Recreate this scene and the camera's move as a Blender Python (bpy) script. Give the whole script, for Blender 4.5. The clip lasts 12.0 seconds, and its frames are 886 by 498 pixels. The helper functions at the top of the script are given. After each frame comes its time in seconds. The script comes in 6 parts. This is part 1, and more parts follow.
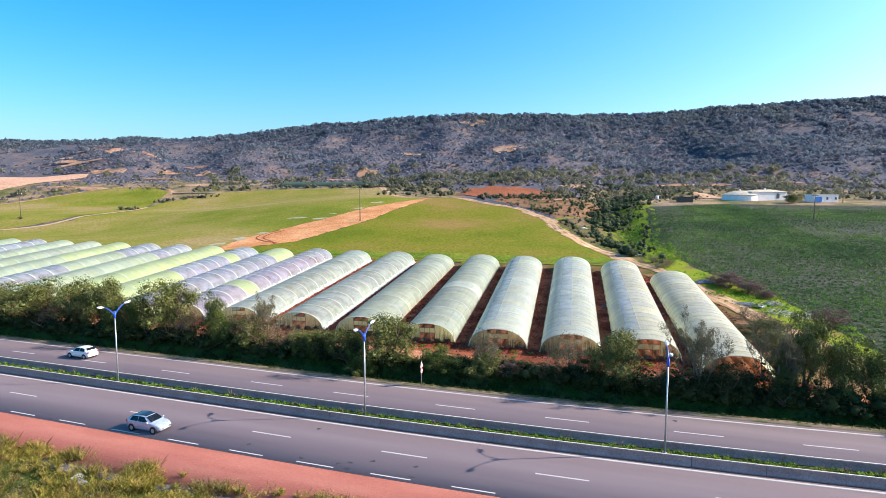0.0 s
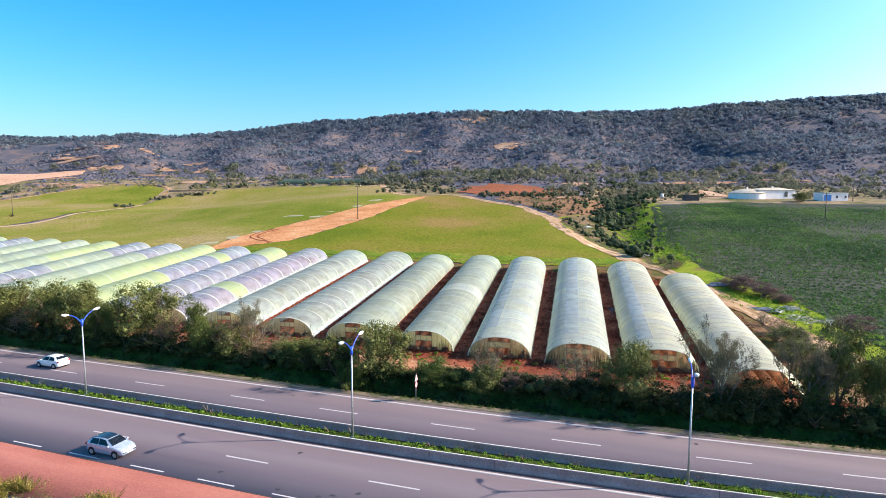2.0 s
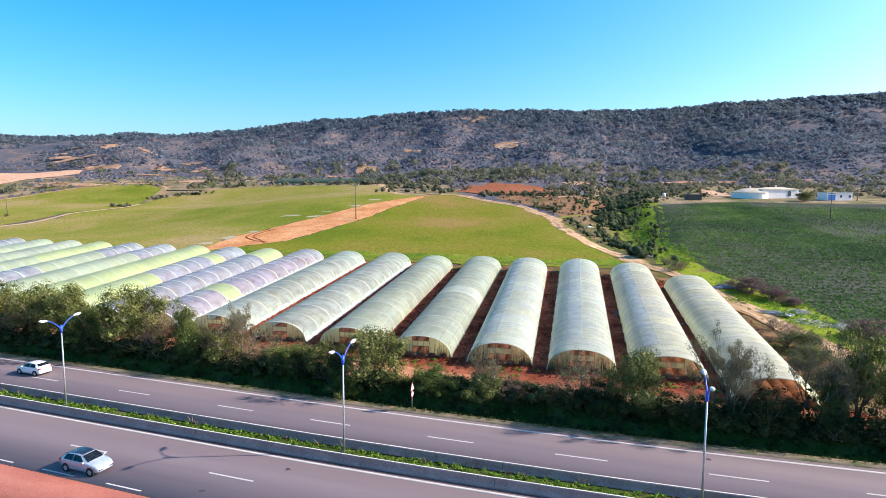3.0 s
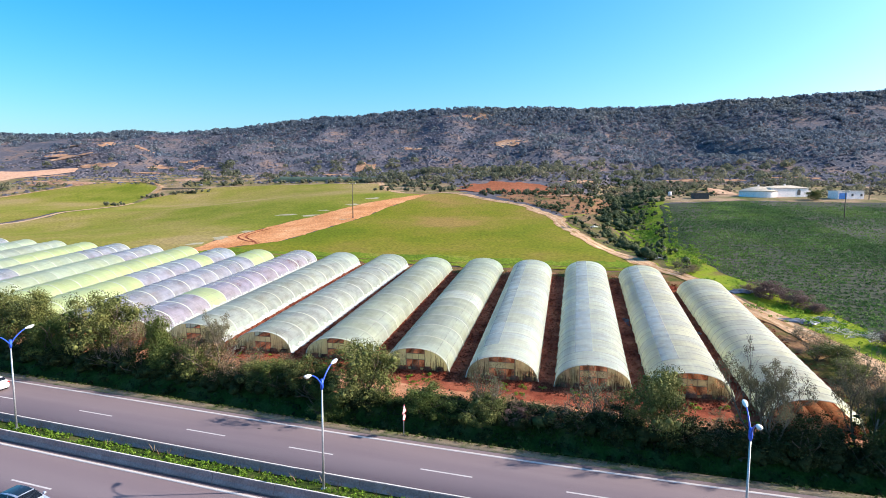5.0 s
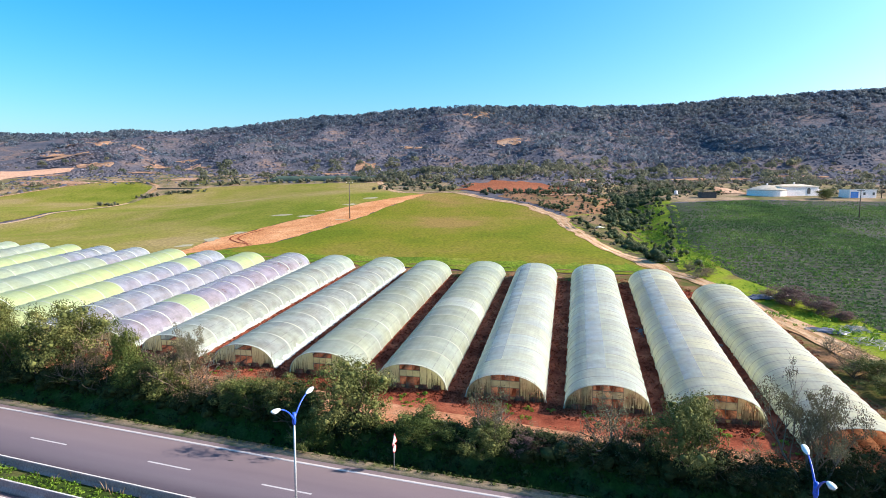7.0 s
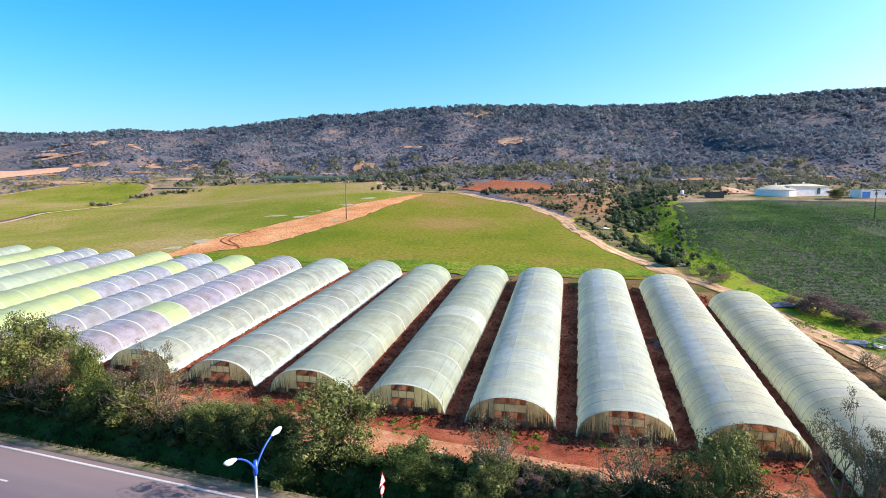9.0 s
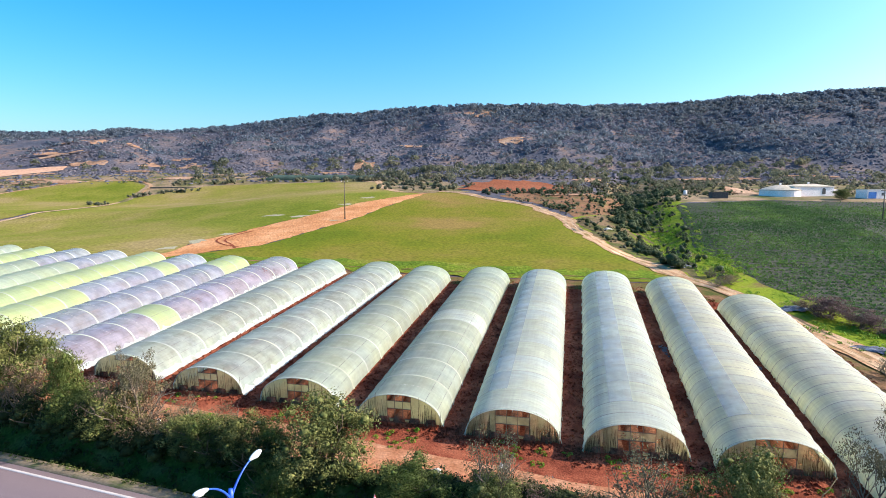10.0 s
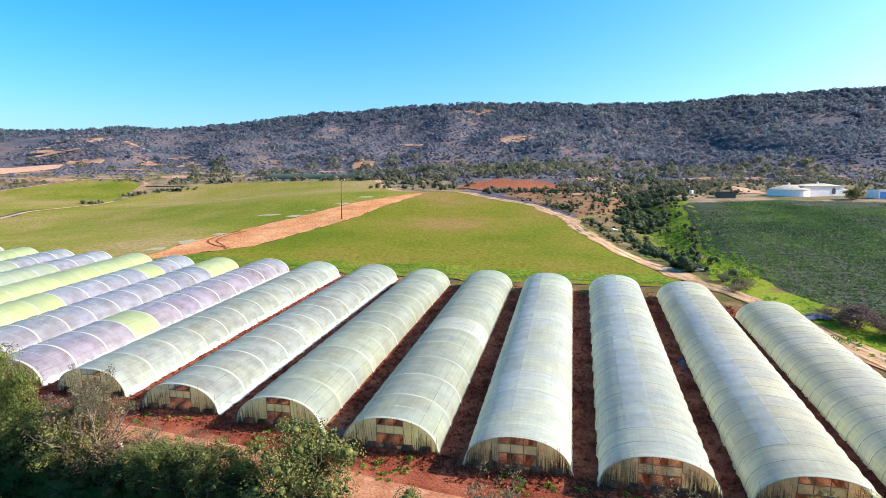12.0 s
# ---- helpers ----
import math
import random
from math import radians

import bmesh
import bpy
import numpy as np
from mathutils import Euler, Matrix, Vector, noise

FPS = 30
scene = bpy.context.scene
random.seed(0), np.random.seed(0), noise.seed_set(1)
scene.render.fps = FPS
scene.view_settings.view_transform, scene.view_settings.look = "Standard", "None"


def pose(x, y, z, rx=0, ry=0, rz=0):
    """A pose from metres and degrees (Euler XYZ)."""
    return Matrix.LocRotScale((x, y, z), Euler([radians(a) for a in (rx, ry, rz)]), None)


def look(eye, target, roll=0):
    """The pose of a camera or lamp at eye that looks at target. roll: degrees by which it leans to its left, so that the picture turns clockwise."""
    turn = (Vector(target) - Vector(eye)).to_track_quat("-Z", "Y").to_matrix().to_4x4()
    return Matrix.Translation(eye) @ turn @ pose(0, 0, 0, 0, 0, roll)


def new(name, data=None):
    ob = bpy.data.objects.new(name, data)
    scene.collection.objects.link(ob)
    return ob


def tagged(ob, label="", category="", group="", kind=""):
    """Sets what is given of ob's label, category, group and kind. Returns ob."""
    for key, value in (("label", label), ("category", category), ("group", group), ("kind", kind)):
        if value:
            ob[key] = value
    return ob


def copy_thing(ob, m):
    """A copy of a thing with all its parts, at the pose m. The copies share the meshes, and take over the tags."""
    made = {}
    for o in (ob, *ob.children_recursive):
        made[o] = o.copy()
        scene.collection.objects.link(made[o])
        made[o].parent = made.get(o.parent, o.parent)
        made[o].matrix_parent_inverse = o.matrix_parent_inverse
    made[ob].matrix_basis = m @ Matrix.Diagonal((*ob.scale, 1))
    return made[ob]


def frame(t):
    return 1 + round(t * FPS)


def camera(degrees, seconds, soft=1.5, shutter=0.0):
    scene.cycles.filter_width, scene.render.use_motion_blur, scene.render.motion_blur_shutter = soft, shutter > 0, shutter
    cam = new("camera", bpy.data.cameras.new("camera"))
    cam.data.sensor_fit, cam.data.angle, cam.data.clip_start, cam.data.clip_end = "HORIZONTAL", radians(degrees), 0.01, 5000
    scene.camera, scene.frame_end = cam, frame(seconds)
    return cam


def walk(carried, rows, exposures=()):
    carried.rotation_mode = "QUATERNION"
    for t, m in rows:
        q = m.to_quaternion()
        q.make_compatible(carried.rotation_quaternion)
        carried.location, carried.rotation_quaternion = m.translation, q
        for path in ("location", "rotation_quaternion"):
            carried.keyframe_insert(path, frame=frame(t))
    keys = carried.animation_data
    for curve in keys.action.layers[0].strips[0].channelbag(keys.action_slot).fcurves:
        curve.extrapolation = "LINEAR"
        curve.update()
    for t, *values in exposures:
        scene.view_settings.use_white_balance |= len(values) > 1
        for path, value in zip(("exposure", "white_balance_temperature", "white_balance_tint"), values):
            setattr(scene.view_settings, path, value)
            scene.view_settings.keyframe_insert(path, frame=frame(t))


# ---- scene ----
cam = camera(74.0, 12.0, soft=0.8)
PATH = [
    (0, (0.77, -0.263, 20.323), (0.704, 1.726, 20.129), 0.1),
    (0.5, (0.781, 0.981, 20.287), (0.715, 2.971, 20.092), 0.1),
    (1, (0.855, 2.312, 20.312), (0.787, 4.301, 20.115), 0.1),
    (1.5, (0.942, 3.647, 20.299), (0.873, 5.636, 20.1), 0.2),
    (2, (1.01, 4.995, 20.306), (0.94, 6.983, 20.104), 0.2),
    (2.5, (1.124, 6.322, 20.318), (1.054, 8.31, 20.114), 0.2),
    (3, (1.146, 7.748, 20.325), (1.076, 9.736, 20.121), 0.2),
    (5, (1.388, 13.77, 20.272), (1.314, 15.758, 20.063), 0.2),
    (5.5, (1.386, 15.355, 20.256), (1.312, 17.342, 20.047), 0.2),
    (6, (1.462, 16.906, 20.208), (1.387, 18.894, 19.998), 0.2),
    (6.5, (1.476, 18.318, 20.232), (1.4, 20.305, 20.021), 0.2),
    (7, (1.566, 19.767, 20.219), (1.488, 21.754, 20.008), 0.1),
    (9, (1.628, 25.717, 20.142), (1.548, 27.704, 19.931), 0.1),
    (9.5, (1.612, 27.116, 20.12), (1.532, 29.103, 19.907), 0.2),
    (10, (1.674, 28.454, 20.077), (1.592, 30.441, 19.865), 0.2),
    (10.5, (1.674, 29.81, 20.049), (1.592, 31.797, 19.836), 0.2),
    (11, (1.701, 31.115, 20.003), (1.618, 33.102, 19.79), 0.2),
    (11.5, (1.758, 32.366, 19.993), (1.674, 34.353, 19.78), 0.2),
    (12, (1.763, 33.658, 19.954), (1.678, 35.645, 19.74), 0.3),
]
walk(cam, [(t, look(eye, target, roll)) for t, eye, target, roll in PATH])


# ---------------------------------------------------------------- light
SUN_ELEVATION, SUN_AZIMUTH = radians(29.5), radians(84.0)   # azimuth clockwise from +y
world = bpy.data.worlds.new("sky")
scene.world = world
world.use_nodes = True
wn = world.node_tree
sky = wn.nodes.new("ShaderNodeTexSky")
sky.sky_type = "NISHITA"
sky.sun_disc = False
sky.sun_elevation, sky.sun_rotation = SUN_ELEVATION, SUN_AZIMUTH
sky.altitude, sky.air_density, sky.dust_density, sky.ozone_density = 500, 1.0, 3.2, 4.0
vivid = wn.nodes.new("ShaderNodeHueSaturation")
vivid.inputs["Hue"].default_value, vivid.inputs["Saturation"].default_value, vivid.inputs["Value"].default_value = 0.488, 1.42, 1.40
wn.links.new(sky.outputs["Color"], vivid.inputs["Color"])
wn.links.new(vivid.outputs["Color"], wn.nodes["Background"].inputs["Color"])
wn.nodes["Background"].inputs["Strength"].default_value = 0.12

sun = new("sun", bpy.data.lights.new("sun", "SUN"))
sun.data.energy, sun.data.angle, sun.data.color = 5.6, radians(0.5), (1.0, 0.895, 0.76)
sun.rotation_euler = Vector((-math.sin(SUN_AZIMUTH) * math.cos(SUN_ELEVATION), -math.cos(SUN_AZIMUTH) * math.cos(SUN_ELEVATION),
                             -math.sin(SUN_ELEVATION))).to_track_quat("-Z", "Y").to_euler()
scene.view_settings.exposure = 0.75


# ---------------------------------------------------------------- materials
def surface(name, colours, scale=1.0, rough=0.85, bump=0.3, fine=12.0, metal=0.0, world_space=True, spec=0.3, random=0.0, contrast=1.0, island=0.0, worn=None):
    """A procedural surface: up to three colours mixed by noise at a large and a small scale, with fine relief."""
    m = bpy.data.materials.new(name)
    m.use_nodes = True
    nt = m.node_tree
    b = nt.nodes["Principled BSDF"]
    if world_space:
        where = nt.nodes.new("ShaderNodeNewGeometry").outputs["Position"]
    else:
        where = nt.nodes.new("ShaderNodeTexCoord").outputs["Object"]
    here = where
    if worn:
        drawn = nt.nodes.new("ShaderNodeMapping")
        drawn.vector_type = "TEXTURE"
        drawn.inputs["Rotation"].default_value, drawn.inputs["Scale"].default_value = (0, 0, radians(worn[0])), (worn[1], 1, 1)
        nt.links.new(where, drawn.inputs["Vector"])
        where = drawn.outputs["Vector"]
    big = nt.nodes.new("ShaderNodeTexNoise")
    big.inputs["Scale"].default_value, big.inputs["Detail"].default_value, big.inputs["Roughness"].default_value = scale, 5, 0.6
    small = nt.nodes.new("ShaderNodeTexNoise")
    small.inputs["Scale"].default_value, small.inputs["Detail"].default_value = scale * fine, 4
    nt.links.new(where, big.inputs["Vector"])
    nt.links.new(here, small.inputs["Vector"])
    ramp = nt.nodes.new("ShaderNodeValToRGB")
    half = 0.16 / contrast
    stops = np.linspace(0.5 - half, 0.5 + half, len(colours))
    while len(ramp.color_ramp.elements) < len(colours):
        ramp.color_ramp.elements.new(0.5)
    for e, p, c in zip(ramp.color_ramp.elements, stops, colours):
        e.position, e.color = p, (*c, 1)
    nt.links.new(big.outputs["Fac"], ramp.inputs["Fac"])
    shade = nt.nodes.new("ShaderNodeMapRange")
    shade.inputs["From Min"].default_value, shade.inputs["From Max"].default_value = 0.3, 0.7
    shade.inputs["To Min"].default_value, shade.inputs["To Max"].default_value = 1 - 0.28 * contrast, 1 + 0.28 * contrast
    nt.links.new(small.outputs["Fac"], shade.inputs["Value"])
    factor = shade.outputs["Result"]
    for amount, node, out in ((random, "ShaderNodeObjectInfo", "Random"), (island, "ShaderNodeNewGeometry", "Random Per Island")):
        if amount:
            r = nt.nodes.new(node)
            mr = nt.nodes.new("ShaderNodeMapRange")
            mr.inputs["To Min"].default_value, mr.inputs["To Max"].default_value = 1 - amount, 1 + amount
            nt.links.new(r.outputs[out], mr.inputs["Value"])
            mul = nt.nodes.new("ShaderNodeMath")
            mul.operation = "MULTIPLY"
            nt.links.new(factor, mul.inputs[0])
            nt.links.new(mr.outputs["Result"], mul.inputs[1])
            factor = mul.outputs["Value"]
    mix = nt.nodes.new("ShaderNodeVectorMath")
    mix.operation = "SCALE"
    nt.links.new(ramp.outputs["Color"], mix.inputs[0])
    nt.links.new(factor, mix.inputs["Scale"])
    nt.links.new(mix.outputs["Vector"], b.inputs["Base Color"])
    b.inputs["Roughness"].default_value, b.inputs["Metallic"].default_value = rough, metal
    b.inputs["Specular IOR Level"].default_value = spec
    if bump:
        bp = nt.nodes.new("ShaderNodeBump")
        bp.inputs["Strength"].default_value, bp.inputs["Distance"].default_value = bump, 0.5 / (scale * fine)
        nt.links.new(small.outputs["Fac"], bp.inputs["Height"])
        nt.links.new(bp.outputs["Normal"], b.inputs["Normal"])
    return m


def leafy(name, colours, through_light=0.15, island=0.35, scale=0.6):
    """Leaves: diffuse with light shining through, each clump a little different."""
    m = surface(name, colours, scale, 0.75, 0, 6, spec=0.15, island=island)
    nt = m.node_tree
    b = nt.nodes["Principled BSDF"]
    tr = nt.nodes.new("ShaderNodeBsdfTranslucent")
    mixed = nt.nodes.new("ShaderNodeMixShader")
    mixed.inputs["Fac"].default_value = through_light
    nt.links.new(b.inputs["Base Color"].links[0].from_socket, tr.inputs["Color"])
    nt.links.new(b.outputs["BSDF"], mixed.inputs[1])
    nt.links.new(tr.outputs["BSDF"], mixed.inputs[2])
    nt.links.new(mixed.outputs["Shader"], nt.nodes["Material Output"].inputs["Surface"])
    return m


def film(name, colour, clear, through_light=0.5, rough=0.32, spec=0.45, glow=(1.0, 1.0, 0.86), wrinkled=0.35):
    """Greenhouse film: a milky, glossy sheet that scatters light through, partly clear, streaked with dust, crease
    highlights in its colour.
    """
    m = bpy.data.materials.new(name)
    m.use_nodes = True
    nt = m.node_tree
    b = nt.nodes["Principled BSDF"]
    geo = nt.nodes.new("ShaderNodeTexCoord")
    info = nt.nodes.new("ShaderNodeObjectInfo")
    shift = nt.nodes.new("ShaderNodeVectorMath")
    shift.operation = "MULTIPLY_ADD"
    shift.inputs[1].default_value = (0.6, 2.4, 0.6)
    nt.links.new(geo.outputs["Object"], shift.inputs[0])
    spread = nt.nodes.new("ShaderNodeMath")
    spread.operation = "MULTIPLY"
    spread.inputs[1].default_value = 57.0
    nt.links.new(info.outputs["Random"], spread.inputs[0])
    nt.links.new(spread.outputs["Value"], shift.inputs[2])
    streak = nt.nodes.new("ShaderNodeTexNoise")
    streak.inputs["Scale"].default_value, streak.inputs["Detail"].default_value, streak.inputs["Roughness"].default_value = 1.0, 6, 0.6
    nt.links.new(shift.outputs["Vector"], streak.inputs["Vector"])
    tone = nt.nodes.new("ShaderNodeMapRange")
    tone.inputs["From Min"].default_value, tone.inputs["From Max"].default_value = 0.3, 0.7
    tone.inputs["To Min"].default_value, tone.inputs["To Max"].default_value = 0.955, 1.03
    nt.links.new(streak.outputs["Fac"], tone.inputs["Value"])
    thread = nt.nodes.new("ShaderNodeVectorMath")
    thread.operation = "MULTIPLY"
    thread.inputs[1].default_value = (0.9, 7.0, 0.9)
    nt.links.new(shift.outputs["Vector"], thread.inputs[0])
    crease = nt.nodes.new("ShaderNodeTexNoise")
    crease.inputs["Scale"].default_value, crease.inputs["Detail"].default_value, crease.inputs["Roughness"].default_value = 1.0, 3, 0.7
    nt.links.new(thread.outputs["Vector"], crease.inputs["Vector"])
    # light and dark of the creases multiplied into the film colour
    fine = nt.nodes.new("ShaderNodeMapRange")
    fine.inputs["From Min"].default_value, fine.inputs["From Max"].default_value = 0.36, 0.64
    fine.inputs["To Min"].default_value, fine.inputs["To Max"].default_value = 1 - 0.11 * wrinkled, 1 + 0.08 * wrinkled
    nt.links.new(crease.outputs["Fac"], fine.inputs["Value"])
    fold = nt.nodes.new("ShaderNodeVectorMath")
    fold.operation = "MULTIPLY"
    fold.inputs[1].default_value = (9.0, 0.35, 9.0)
    nt.links.new(shift.outputs["Vector"], fold.inputs[0])
    lengthwise = nt.nodes.new("ShaderNodeTexNoise")
    lengthwise.inputs["Scale"].default_value, lengthwise.inputs["Detail"].default_value = 1.0, 3
    nt.links.new(fold.outputs["Vector"], lengthwise.inputs["Vector"])
    lines = nt.nodes.new("ShaderNodeMapRange")
    lines.inputs["From Min"].default_value, lines.inputs["From Max"].default_value = 0.3, 0.7
    lines.inputs["To Min"].default_value, lines.inputs["To Max"].default_value = 0.93, 1.05
    nt.links.new(lengthwise.outputs["Fac"], lines.inputs["Value"])
    woven = nt.nodes.new("ShaderNodeMath")
    woven.operation = "MULTIPLY"
    nt.links.new(tone.outputs["Result"], woven.inputs[0])
    nt.links.new(lines.outputs["Result"], woven.inputs[1])
    both = nt.nodes.new("ShaderNodeMath")
    both.operation = "MULTIPLY"
    nt.links.new(woven.outputs["Value"], both.inputs[0])
    nt.links.new(fine.outputs["Result"], both.inputs[1])
    vary = nt.nodes.new("ShaderNodeMapRange")
    vary.inputs["To Min"].default_value, vary.inputs["To Max"].default_value = 0.88, 1.06
    nt.links.new(info.outputs["Random"], vary.inputs["Value"])
    mul = nt.nodes.new("ShaderNodeMath")
    mul.operation = "MULTIPLY"
    nt.links.new(both.outputs["Value"], mul.inputs[0])
    nt.links.new(vary.outputs["Result"], mul.inputs[1])
    col = nt.nodes.new("ShaderNodeVectorMath")
    col.operation = "SCALE"
    drift = nt.nodes.new("ShaderNodeVectorMath")
    drift.operation = "MULTIPLY_ADD"
    drift.inputs[1].default_value = (0.16, 0.8, 0.16)
    nt.links.new(geo.outputs["Object"], drift.inputs[0])
    nt.links.new(spread.outputs["Value"], drift.inputs[2])
    cloud = nt.nodes.new("ShaderNodeTexNoise")
    cloud.inputs["Scale"].default_value, cloud.inputs["Detail"].default_value = 1.6, 2
    nt.links.new(drift.outputs["Vector"], cloud.inputs["Vector"])
    tint = nt.nodes.new("ShaderNodeValToRGB")
    tint.color_ramp.elements[0].position, tint.color_ramp.elements[1].position = 0.36, 0.64
    tint.color_ramp.elements[0].color = (colour[0] * 0.94, colour[1] * 0.97, min(1, colour[2] * 1.04), 1)
    tint.color_ramp.elements[1].color = (min(1, colour[0] * 1.02), min(1, colour[1] * 1.02), colour[2] * 0.96, 1)
    nt.links.new(cloud.outputs["Fac"], tint.inputs["Fac"])
    nt.links.new(tint.outputs["Color"], col.inputs[0])
    nt.links.new(mul.outputs["Value"], col.inputs["Scale"])
    nt.links.new(col.outputs["Vector"], b.inputs["Base Color"])
    b.inputs["Roughness"].default_value = rough
    b.inputs["Specular IOR Level"].default_value = spec
    bp = nt.nodes.new("ShaderNodeBump")
    bp.inputs["Strength"].default_value, bp.inputs["Distance"].default_value = wrinkled, 0.08
    nt.links.new(crease.outputs["Fac"], bp.inputs["Height"])
    nt.links.new(bp.outputs["Normal"], b.inputs["Normal"])
    tr = nt.nodes.new("ShaderNodeBsdfTranslucent")
    warm = nt.nodes.new("ShaderNodeVectorMath")
    warm.operation = "MULTIPLY"
    warm.inputs[1].default_value = glow
    nt.links.new(col.outputs["Vector"], warm.inputs[0])
    nt.links.new(warm.outputs["Vector"], tr.inputs["Color"])
    m1 = nt.nodes.new("ShaderNodeMixShader")
    m1.inputs["Fac"].default_value = through_light
    nt.links.new(b.outputs["BSDF"], m1.inputs[1])
    nt.links.new(tr.outputs["BSDF"], m1.inputs[2])
    cl = nt.nodes.new("ShaderNodeBsdfTransparent")
    m2 = nt.nodes.new("ShaderNodeMixShader")
    cm = nt.nodes.new("ShaderNodeMapRange")
    cm.inputs["From Min"].default_value, cm.inputs["From Max"].default_value = 0.35, 0.65
    cm.inputs["To Min"].default_value, cm.inputs["To Max"].default_value = clear * 1.5, clear * 0.5
    nt.links.new(streak.outputs["Fac"], cm.inputs["Value"])
    nt.links.new(cm.outputs["Result"], m2.inputs["Fac"])
    nt.links.new(m1.outputs["Shader"], m2.inputs[1])
    nt.links.new(cl.outputs["BSDF"], m2.inputs[2])
    nt.links.new(m2.outputs["Shader"], nt.nodes["Material Output"].inputs["Surface"])
    return m


